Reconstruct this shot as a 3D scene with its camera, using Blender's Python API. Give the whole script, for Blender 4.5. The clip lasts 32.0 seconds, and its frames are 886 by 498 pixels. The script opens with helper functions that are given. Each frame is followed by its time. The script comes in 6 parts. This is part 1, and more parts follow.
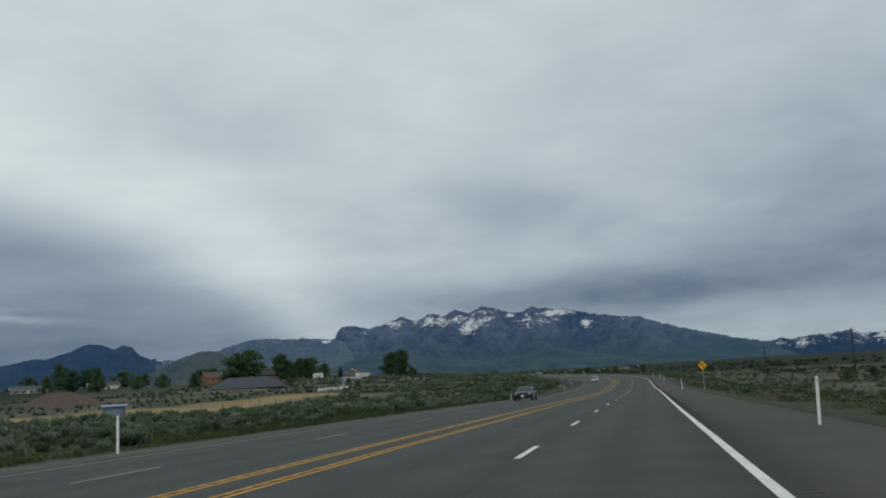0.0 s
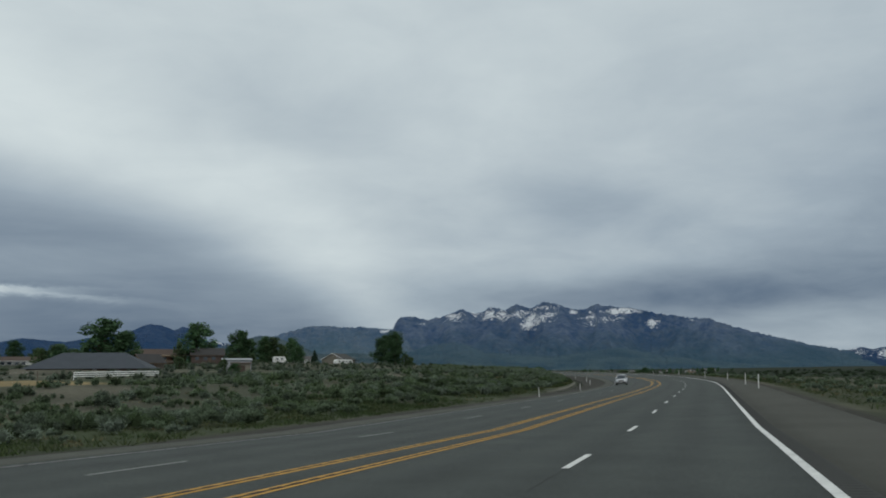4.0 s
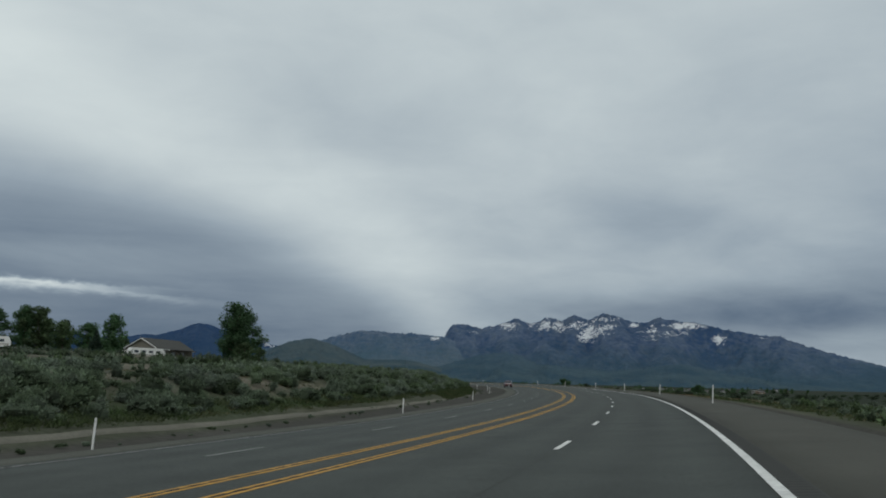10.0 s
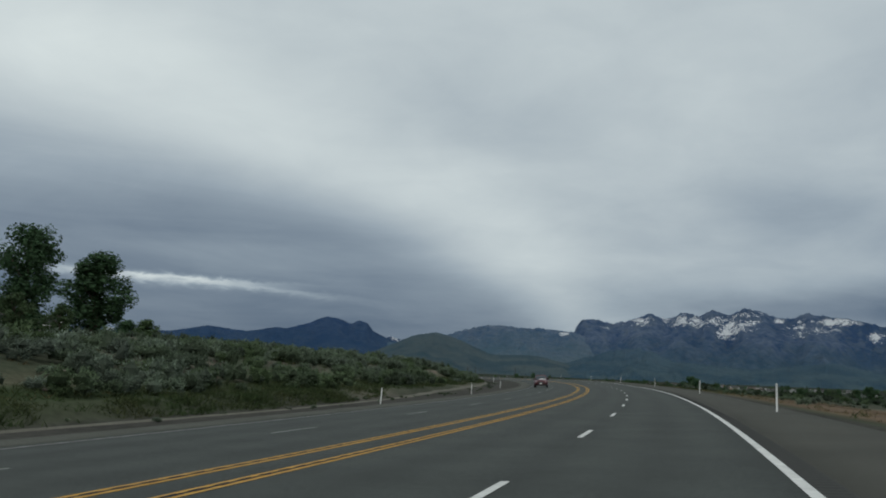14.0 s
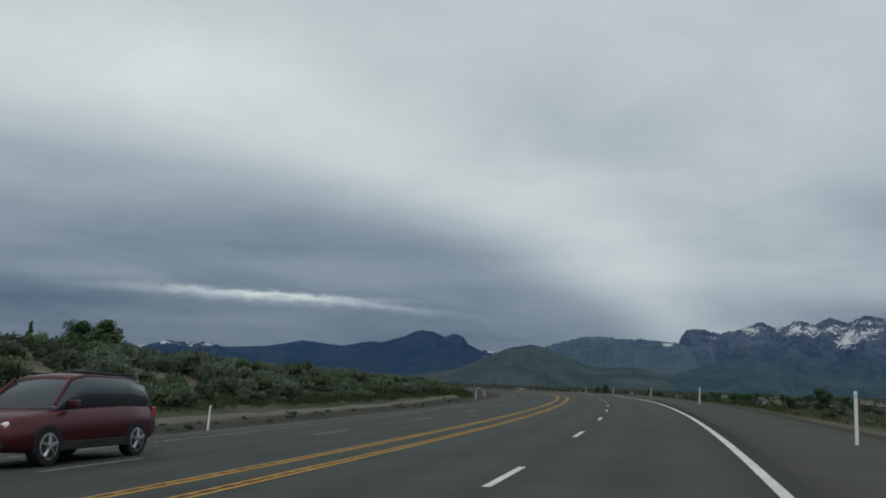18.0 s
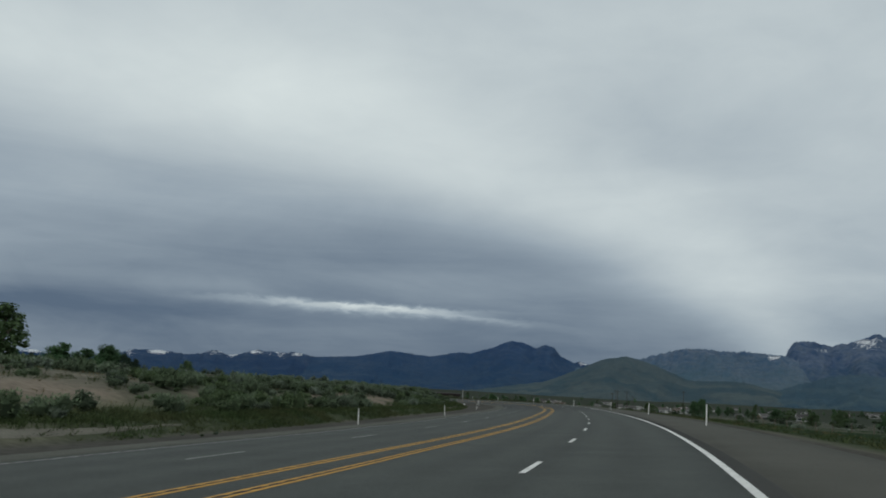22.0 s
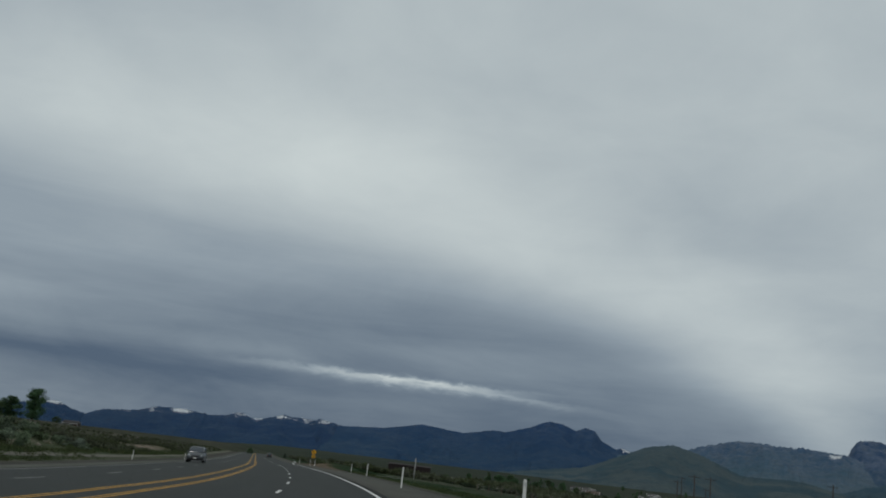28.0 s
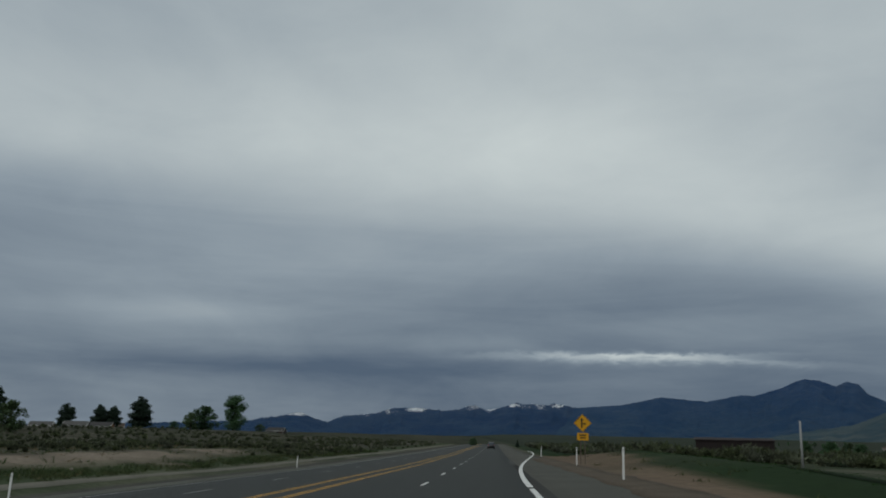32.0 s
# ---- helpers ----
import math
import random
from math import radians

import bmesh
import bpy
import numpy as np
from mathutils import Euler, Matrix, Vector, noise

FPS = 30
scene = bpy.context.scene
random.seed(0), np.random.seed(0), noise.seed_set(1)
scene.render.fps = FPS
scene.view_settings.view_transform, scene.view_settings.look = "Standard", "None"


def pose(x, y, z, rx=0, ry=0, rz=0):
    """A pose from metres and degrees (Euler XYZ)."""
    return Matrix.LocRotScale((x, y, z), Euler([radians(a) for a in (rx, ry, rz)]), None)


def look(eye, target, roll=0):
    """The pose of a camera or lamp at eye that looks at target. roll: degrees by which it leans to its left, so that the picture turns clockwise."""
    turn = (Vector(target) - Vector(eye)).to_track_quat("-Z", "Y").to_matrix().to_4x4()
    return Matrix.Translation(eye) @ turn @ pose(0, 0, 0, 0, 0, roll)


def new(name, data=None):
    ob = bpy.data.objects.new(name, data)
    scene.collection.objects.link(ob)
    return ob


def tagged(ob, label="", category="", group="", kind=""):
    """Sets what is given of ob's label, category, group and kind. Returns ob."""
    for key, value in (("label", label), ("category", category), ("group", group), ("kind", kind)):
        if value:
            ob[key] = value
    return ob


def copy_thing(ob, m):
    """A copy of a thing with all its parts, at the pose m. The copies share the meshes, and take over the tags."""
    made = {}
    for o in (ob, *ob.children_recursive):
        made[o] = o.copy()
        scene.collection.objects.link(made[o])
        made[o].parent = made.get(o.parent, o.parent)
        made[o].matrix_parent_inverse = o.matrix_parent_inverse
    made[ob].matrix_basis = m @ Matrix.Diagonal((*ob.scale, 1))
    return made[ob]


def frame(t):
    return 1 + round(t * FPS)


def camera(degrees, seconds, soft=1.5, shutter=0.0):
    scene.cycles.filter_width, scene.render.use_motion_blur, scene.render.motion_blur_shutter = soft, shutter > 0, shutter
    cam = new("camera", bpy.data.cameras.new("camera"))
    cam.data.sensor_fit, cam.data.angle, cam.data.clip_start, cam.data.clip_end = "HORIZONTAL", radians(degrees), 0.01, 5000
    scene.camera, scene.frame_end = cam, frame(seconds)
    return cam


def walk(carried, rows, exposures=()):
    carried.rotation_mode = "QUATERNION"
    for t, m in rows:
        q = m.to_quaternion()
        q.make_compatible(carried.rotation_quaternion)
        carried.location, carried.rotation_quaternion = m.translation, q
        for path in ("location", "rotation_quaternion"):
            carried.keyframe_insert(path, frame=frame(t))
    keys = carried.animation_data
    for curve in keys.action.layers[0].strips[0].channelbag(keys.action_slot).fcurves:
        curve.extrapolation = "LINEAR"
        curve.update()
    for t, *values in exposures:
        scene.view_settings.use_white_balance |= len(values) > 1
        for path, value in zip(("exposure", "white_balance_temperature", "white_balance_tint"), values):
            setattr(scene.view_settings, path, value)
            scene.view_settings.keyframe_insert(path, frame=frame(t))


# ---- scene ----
# The camera rides in the right-hand lane of a four-lane highway.
cam = camera(53.79, 32.0, soft=1.9)
PATH = [
    (0, 2.35, 0.00, 1.51, 98.54, 3.04, 12.67),
    (0.5, 2.34, 14.00, 1.37, 98.17, 3.55, 15.68),
    (1, 2.37, 27.96, 1.20, 97.97, 3.59, 17.92),
    (1.5, 2.43, 41.89, 1.01, 98.02, 3.42, 19.31),
    (2, 2.50, 55.77, 0.83, 98.34, 2.84, 18.45),
    (2.5, 2.64, 69.64, 0.65, 98.47, 2.07, 17.41),
    (3, 2.77, 83.50, 0.47, 98.88, 1.75, 16.28),
    (3.5, 2.86, 97.35, 0.32, 98.40, 1.17, 16.45),
    (5.5, 3.07, 153.21, -0.06, 98.18, -0.77, 16.98),
    (6, 3.12, 167.43, 0.02, 98.08, -0.32, 17.14),
    (6.5, 3.06, 181.59, 0.10, 98.14, -0.32, 17.24),
    (7, 2.99, 195.52, 0.17, 98.44, -0.72, 17.35),
    (7.5, 2.85, 209.23, 0.25, 98.52, -1.24, 17.47),
    (8, 2.61, 222.71, 0.32, 98.32, -1.08, 17.68),
    (8.5, 2.25, 236.15, 0.39, 98.41, -1.95, 18.02),
    (9, 1.67, 249.71, 0.46, 98.52, -1.91, 18.76),
    (9.5, 0.84, 263.40, 0.55, 98.75, -1.72, 19.90),
    (10, -0.29, 277.19, 0.66, 98.91, -1.74, 20.73),
    (10.5, -1.73, 290.95, 0.77, 99.20, -2.80, 21.62),
    (11, -3.41, 304.56, 0.88, 99.93, -3.50, 22.84),
    (11.5, -5.30, 318.02, 0.98, 99.50, -3.57, 23.86),
    (12, -7.36, 331.33, 1.11, 99.55, -3.49, 25.11),
    (12.5, -9.60, 344.58, 1.24, 99.57, -3.05, 26.27),
    (13, -12.08, 357.85, 1.37, 98.70, -2.65, 27.53),
    (13.5, -14.81, 371.12, 1.50, 98.02, -2.73, 28.45),
    (14, -17.83, 384.39, 1.62, 98.32, -2.64, 29.37),
    (14.5, -21.10, 397.60, 1.73, 98.73, -2.49, 30.17),
    (16.5, -36.03, 449.51, 2.18, 98.77, -2.37, 33.68),
    (17, -40.14, 462.09, 2.31, 99.02, -2.10, 34.49),
    (17.5, -44.39, 474.43, 2.44, 98.89, -2.41, 35.16),
    (18, -48.79, 486.53, 2.56, 98.94, -2.34, 36.01),
    (18.5, -53.48, 498.52, 2.69, 98.99, -2.45, 36.70),
    (19, -58.43, 510.56, 2.80, 98.92, -2.67, 37.69),
    (19.5, -63.66, 522.65, 2.92, 98.99, -2.94, 38.61),
    (20, -69.19, 534.77, 3.04, 98.27, -3.26, 39.70),
    (20.5, -74.94, 546.84, 3.17, 100.21, -3.61, 39.57),
    (21, -80.87, 558.78, 3.24, 99.64, -3.56, 40.19),
    (21.5, -86.96, 570.60, 3.31, 99.53, -3.39, 41.04),
    (22, -93.19, 582.28, 3.38, 99.45, -2.99, 42.16),
    (22.5, -99.59, 593.88, 3.45, 99.26, -2.80, 43.13),
    (23, -106.18, 605.41, 3.50, 99.26, -2.68, 44.10),
    (23.5, -113.00, 616.85, 3.52, 99.00, -2.86, 45.17),
    (24, -120.05, 628.19, 3.54, 98.80, -2.30, 46.50),
    (24.5, -127.48, 639.62, 3.55, 98.70, -2.78, 47.72),
    (26.5, -161.00, 689.21, 3.57, 99.83, -3.51, 46.65),
    (27, -170.11, 702.35, 3.58, 101.49, -3.42, 45.92),
    (27.5, -178.20, 717.15, 3.62, 104.06, -6.44, 46.47),
    (28, -189.34, 729.65, 3.65, 104.25, -6.56, 44.55),
    (28.5, -201.81, 740.97, 3.67, 105.67, -6.24, 42.49),
    (29, -214.87, 751.43, 3.65, 105.37, -4.37, 44.70),
    (29.5, -228.26, 761.27, 3.57, 104.63, -3.56, 48.52),
    (30, -241.79, 770.76, 3.49, 102.59, -2.63, 51.85),
    (30.5, -255.36, 780.32, 3.42, 102.34, -1.90, 54.45),
    (31, -269.21, 789.93, 3.32, 101.99, -1.64, 56.41),
    (31.5, -283.34, 799.57, 3.21, 102.47, -1.17, 58.26),
    (32, -297.75, 809.24, 3.10, 102.26, -1.17, 59.74),
]
walk(cam, [(t, pose(*p)) for t, *p in PATH], [(0, 0.16), (3.0, 0.14), (9.0, 0.02), (24.0, 0.0), (28.0, -0.20), (32.0, -0.26)])

# ---- sky, sun and exposure ----
def math_node(nt, op, a, b=0.0, c=0.0):
    n = nt.nodes.new("ShaderNodeMath")
    n.operation = op
    for i, v in enumerate((a, b, c)):
        if isinstance(v, (int, float)):
            n.inputs[i].default_value = v
        else:
            nt.links.new(v, n.inputs[i])
    return n.outputs[0]


def build_sky():
    world = bpy.data.worlds.new("overcast_sky")
    world.use_nodes = True
    scene.world = world
    nt = world.node_tree
    nt.nodes.clear()

    def M(op, a, b=0.0, c=0.0):
        return math_node(nt, op, a, b, c)

    co = nt.nodes.new("ShaderNodeTexCoord")
    sep = nt.nodes.new("ShaderNodeSeparateXYZ")
    nt.links.new(co.outputs["Generated"], sep.inputs[0])
    x, y, z = sep.outputs
    az = M("MULTIPLY", M("ARCTAN2", M("MULTIPLY", x, -1.0), y), 57.2958)
    el = M("MULTIPLY", M("ARCSINE", M("MINIMUM", M("MAXIMUM", z, -1.0), 1.0)), 57.2958)

    def noise_at(sx, sy, scale, detail, rough, dist, shift):
        v = nt.nodes.new("ShaderNodeCombineXYZ")
        nt.links.new(M("MULTIPLY_ADD", az, sx, M("MULTIPLY", el, shift)), v.inputs[0])
        nt.links.new(M("MULTIPLY", el, sy), v.inputs[1])
        n = nt.nodes.new("ShaderNodeTexNoise")
        n.inputs["Scale"].default_value, n.inputs["Detail"].default_value = scale, detail
        n.inputs["Roughness"].default_value, n.inputs["Distortion"].default_value = rough, dist
        nt.links.new(v.outputs[0], n.inputs["Vector"])
        return n.outputs["Fac"]

    def lobe(a0, sa, e0, se, amount, soft=2.0):
        u = M("DIVIDE", M("SUBTRACT", az, a0), sa)
        v = M("DIVIDE", M("SUBTRACT", el, e0), se)
        r = M("ADD", M("POWER", M("ABSOLUTE", u), soft), M("MULTIPLY", v, v))
        return M("MULTIPLY", M("EXPONENT", M("MULTIPLY", r, -1.0)), amount)

    # clouds lie on a flat layer overhead, so that they draw out into streaks towards the horizon
    deep = M("ADD", M("MAXIMUM", z, 0.0), 0.21)
    layer = nt.nodes.new("ShaderNodeCombineXYZ")
    nt.links.new(M("DIVIDE", x, deep), layer.inputs[0])
    nt.links.new(M("DIVIDE", y, deep), layer.inputs[1])

    def cloud_noise(scale, detail, rough, dist):
        n = nt.nodes.new("ShaderNodeTexNoise")
        n.inputs["Scale"].default_value, n.inputs["Detail"].default_value = scale, detail
        n.inputs["Roughness"].default_value, n.inputs["Distortion"].default_value = rough, dist
        nt.links.new(layer.outputs[0], n.inputs["Vector"])
        return M("SUBTRACT", n.outputs["Fac"], 0.5)

    wide = cloud_noise(0.9, 4.0, 0.5, 0.5)
    puff = cloud_noise(3.2, 6.0, 0.55, 0.3)
    wisp = cloud_noise(1.6, 7.0, 0.62, 1.2)
    streak = M("SUBTRACT", noise_at(0.045, 0.42, 1.0, 4.0, 0.55, 0.5, 0.02), 0.5)
    fine = noise_at(0.16, 0.75, 1.0, 4.0, 0.55, 0.3, 0.05)

    # the lower edge of the bright cloud: steep on its right, level further left
    edge = M("ADD", M("SUBTRACT", 15.0, M("MULTIPLY", M("EXPONENT", M("DIVIDE", M("SUBTRACT", 26.0, az), 14.0)), 9.6)), M("MULTIPLY", wide, 5.0))
    over = M("SUBTRACT", el, edge)

    def step(v, a, b):
        n = nt.nodes.new("ShaderNodeMapRange")
        n.interpolation_type = "SMOOTHSTEP"
        n.inputs["From Min"].default_value, n.inputs["From Max"].default_value = a, b
        nt.links.new(v, n.inputs["Value"])
        return n.outputs["Result"]

    rise = step(over, -2.5, 3.5)
    bright = M("MULTIPLY", M("EXPONENT", M("MULTIPLY", M("POWER", M("ABSOLUTE", M("DIVIDE", M("SUBTRACT", over, 4.2), 4.6)), 2.0), -1.0)), M("MULTIPLY", 0.115, step(az, 14.0, 26.0)))
    lum = M("ADD", M("ADD", M("MULTIPLY_ADD", rise, 0.235, 0.270), M("MULTIPLY", step(el, 10.0, 22.0), 0.088)), bright)
    lum = M("ADD", lum, M("MULTIPLY", wide, 0.14))
    lum = M("ADD", lum, M("MULTIPLY", M("MULTIPLY", puff, M("MULTIPLY_ADD", rise, 0.7, 0.3)), 0.18))
    lum = M("ADD", lum, M("MULTIPLY", wisp, 0.10))
    lum = M("ADD", lum, M("MULTIPLY", M("MULTIPLY", streak, M("SUBTRACT", 1.0, rise)), 0.17))
    for term in (lobe(4, 22, 3.2, 2.6, -0.06), lobe(-21, 13, 6.0, 6.0, -0.15), lobe(33, 6, 6.5, 4.0, -0.05), lobe(47, 20, 9.6, 2.0, -0.06), lobe(62, 22, 4.6, 1.5, -0.07), lobe(50, 40, 2.0, 2.2, -0.07),
                 lobe(8.6, 5.5, 10.8, 2.0, -0.14), lobe(7, 12, 5.0, 1.4, -0.20), lobe(26.5, 7, 16.0, 2.4, -0.07), lobe(31, 7, 18.6, 3.0, -0.06), lobe(2, 16, 16, 6, -0.03),
                 lobe(-9, 9, 3.2, 1.2, 0.05), lobe(-12, 16, 7.0, 2.5, -0.05), lobe(76, 7, 7.4, 0.9, 0.10), lobe(78, 12, 4.4, 0.7, -0.07), lobe(62, 5, 28.0, 3.0, -0.05), lobe(62, 12, 6.1, 0.5, 0.04), lobe(-8, 14, 6.0, 5.0, -0.07), lobe(82, 14, 24.0, 9.0, -0.16), lobe(55, 30, 9.0, 5.0, 0.03), lobe(-6, 12, 24, 9, -0.05), lobe(-17, 12, 15, 10, -0.09), lobe(17, 7, 5.5, 2.5, -0.05), lobe(58, 11, 6.0, 3.6, -0.075), lobe(40, 7, 3.6, 2.4, -0.04), lobe(66, 20, 13.0, 5.5, 0.10), lobe(26, 18, 14, 7, 0.035), lobe(-3, 8, 5.0, 2.4, -0.11)):
        lum = M("ADD", lum, term)
    # a ragged gap between two cloud decks, with a fainter tail that dips to the right
    frayed = M("ADD", el, M("MULTIPLY", M("SUBTRACT", noise_at(0.55, 1.6, 1.0, 5.0, 0.62, 0.4, 0.1), 0.5), 0.85))

    def gap(a0, sa, e0, se, amount, tilt):
        u = M("DIVIDE", M("SUBTRACT", az, a0), sa)
        v = M("DIVIDE", M("SUBTRACT", frayed, M("MULTIPLY_ADD", M("SUBTRACT", az, a0), tilt, e0)), se)
        v = M("MAXIMUM", M("MULTIPLY", v, 1.6), M("MULTIPLY", v, -0.8))
        return M("MULTIPLY", M("EXPONENT", M("MULTIPLY", M("ADD", M("MULTIPLY", u, u), M("MULTIPLY", v, v)), -1.0)), amount)

    slit = M("MULTIPLY", M("ADD", M("ADD", gap(46.8, 5.2, 5.38, 0.28, 0.50, 0.0), gap(40.0, 3.4, 5.02, 0.22, 0.16, 0.05)), gap(54.0, 4.0, 5.5, 0.25, 0.10, -0.02)), M("MULTIPLY_ADD", fine, 1.8, 0.05))
    lum = M("ADD", M("MAXIMUM", lum, 0.12), slit)
    ramp = nt.nodes.new("ShaderNodeValToRGB")
    ramp.color_ramp.elements[0].position, ramp.color_ramp.elements[0].color = 0.10, (0.076, 0.118, 0.184, 1)
    ramp.color_ramp.elements[1].position, ramp.color_ramp.elements[1].color = 0.80, (0.705, 0.775, 0.772, 1)
    mid = ramp.color_ramp.elements.new(0.38)
    mid.color = (0.318, 0.384, 0.440, 1)
    nt.links.new(lum, ramp.inputs[0])
    sky = nt.nodes.new("ShaderNodeTexSky")
    sky.sky_type, sky.sun_disc = "NISHITA", False
    sky.sun_elevation, sky.sun_rotation = radians(48), radians(200)
    cloud = nt.nodes.new("ShaderNodeBackground")
    cloud.inputs["Strength"].default_value = 1.0
    nt.links.new(ramp.outputs[0], cloud.inputs["Color"])
    blue = nt.nodes.new("ShaderNodeBackground")
    blue.inputs["Strength"].default_value = 0.05
    nt.links.new(sky.outputs[0], blue.inputs["Color"])
    mix = nt.nodes.new("ShaderNodeMixShader")
    mix.inputs[0].default_value = 0.94
    nt.links.new(blue.outputs[0], mix.inputs[1])
    nt.links.new(cloud.outputs[0], mix.inputs[2])
    out = nt.nodes.new("ShaderNodeOutputWorld")
    nt.links.new(mix.outputs[0], out.inputs["Surface"])


build_sky()
sun = new("sun", bpy.data.lights.new("sun", "SUN"))
sun.data.energy, sun.data.angle, sun.data.color = 0.8, radians(20), (1.0, 0.97, 0.93)
sun.matrix_world = look((0, 0, 400), (-110, 300, 0)) @ pose(0, 0, 0)
scene.view_settings.exposure = 0.0

# ---- the road's line: curvature (1/10000 per metre), height and cross fall along its length ----
STEP = 4.0
S_AXIS = np.arange(-40.0, 1400.0, STEP)
BENDS = [-4, -2.8, -1.6, -1.1, 1.6, 2.6, 0.1, -1.2, 4, 10.9, 15.1, 13.9, 9.9, 13.5, 15.4, 10.1, 11.7, 13.1, 13, 15.2, 11.8, 10.5, 13.3, 14.4, 3.7, 3.9, 30.1, 49.2, 29.6, 7, 3.9, 5.1, 0.3, -0.2, -0]
HEIGHTS = [0.62, -0.01, -0.79, -1.49, -1.22, -0.92, -0.45, 0.15, 0.65, 1.22, 1.76, 2.08, 2.16, 2.15, 2.25, 1.99, 1.6, 1.14, 0.92, 0.83, 0.79, 0.77, 0.76, 0.76]
CROSSFALL = [-0.0064, 0.0002, -0.0445, -0.06, -0.0451, -0.0557, -0.0504, -0.0432, -0.0485, -0.0325, -0.0224, -0.0179]
EDGE_R, EDGE_L = 3.71, -10.9
YELLOW_N, YELLOW_F, DASH_L = -3.5, -4.57, -7.85
DASH_AT, DASH_STEP = 17.6, 12.19


def road_line():
    """Centre line (the right-hand lane divider): x, y, z, heading and cross fall at each step."""
    bend = np.interp(S_AXIS, -40 + 30.0 * np.arange(len(BENDS)), BENDS) * 1e-4
    # the bend tightens for a short stretch before the road runs straight
    bend = np.where((S_AXIS >= 720) & (S_AXIS <= 810), np.interp(S_AXIS, [720, 755, 768, 785, 797, 810], [12, 13, 46.87, 74.21, 48.82, 22.07]) * 1e-4, bend)
    turn = np.concatenate([[0], np.cumsum((bend[1:] + bend[:-1]) / 2 * STEP)])
    turn -= np.interp(0, S_AXIS, turn)
    gx, gy = -np.sin(turn), np.cos(turn)
    rx = np.concatenate([[0], np.cumsum((gx[1:] + gx[:-1]) / 2 * STEP)])
    ry = np.concatenate([[0], np.cumsum((gy[1:] + gy[:-1]) / 2 * STEP)])
    rx, ry = rx - np.interp(0, S_AXIS, rx), ry - np.interp(0, S_AXIS, ry)
    rz = np.interp(S_AXIS, -40 + 60.0 * np.arange(len(HEIGHTS)), HEIGHTS)
    fall = np.interp(S_AXIS, -40 + 120.0 * np.arange(len(CROSSFALL)), CROSSFALL)
    return rx, ry, rz, turn, fall


RX, RY, RZ, RT, RB = road_line()


def on_road(s, d):
    """The place on the road plane s metres along and d metres to the right of the lane divider."""
    t = np.interp(s, S_AXIS, RT)
    level = np.interp(s, S_AXIS, RZ) - np.interp(s, S_AXIS, RB) * np.clip(d, -16, 9)
    return np.stack([np.interp(s, S_AXIS, RX) + d * np.cos(t), np.interp(s, S_AXIS, RY) + d * np.sin(t), level], -1)


# Land beside the road: heights over the road plane, at stations along it (rows: s, then values at the offsets).
LEFT_AT = [-11.8, -14.0, -16.2, -18.6, -20.5, -30.0, -50.0, -90.0, -150.0]
LEFT_LAND = [
    (-40, -0.2, -0.3, -0.4, -0.6, -0.6, -0.3, 0.6, 1.8), (163, -0.25, -0.4, -0.45, -0.5, -0.4, 0.0, 1.2, 2.4),
    (219, -0.25, -0.45, -0.45, -0.1, 1.1, 1.7, 2.4, 3.0), (289, -0.25, -0.4, -0.4, 0.1, 1.8, 2.4, 3.0, 3.8),
    (422, -0.25, -0.4, -0.4, 0.3, 2.2, 2.9, 4.0, 5.2), (516, -0.25, -0.4, -0.4, 0.3, 2.6, 3.7, 5.4, 6.8),
    (566, -0.25, -0.4, -0.4, 0.2, 1.8, 3.3, 4.6, 6.8), (663, -0.25, -0.4, -0.4, 0.2, 1.8, 2.4, 3.6, 5.8),
    (722, -0.25, -0.4, -0.4, 0.2, 1.5, 1.8, 3.2, 5.6), (784, -0.25, -0.4, -0.4, 0.2, 2.2, 3.0, 3.6, 5.6),
    (850, -0.25, -0.4, -0.4, 0.2, 2.0, 3.1, 3.4, 4.4), (935, -0.25, -0.4, -0.4, 0.0, 0.9, 1.0, 1.6, 3.0), (1000, -0.25, -0.4, -0.4, 0.0, 1.1, 1.1, 1.6, 3.0), (1093, -0.25, -0.4, -0.4, 0.0, 0.7, 1.0, 1.8, 3.6),
    (1360, -0.25, -0.4, -0.4, 0.0, 0.8, 1.2, 2.2, 4.5)]
RIGHT_AT = [7.6, 9.2, 14.0, 30.0, 70.0, 150.0]
RIGHT_LAND = [
    (-40, -0.2, -0.3, -0.4, -0.5, -0.8), (165, -0.2, -0.35, -0.5, -0.8, -1.4), (280, -0.2, -0.45, -1.1, -2.2, -3.2),
    (400, -0.2, -0.5, -1.5, -3.2, -4.3), (690, -0.2, -0.5, -1.5, -3.2, -4.3), (850, -0.2, -0.6, -1.4, -2.7, -3.7),
    (925, -0.2, -0.4, -1.2, -2.2, -3.2), (950, -0.1, 0.5, -1.1, -2.1, -3.0), (982, 0.1, 1.0, -0.9, -1.8, -2.8), (1006, 0.0, 0.5, -0.8, -1.6, -2.7), (1030, -0.2, -0.3, -0.7, -1.5, -2.6), (1360, -0.2, -0.4, -0.6, -1.0, -2.2)]


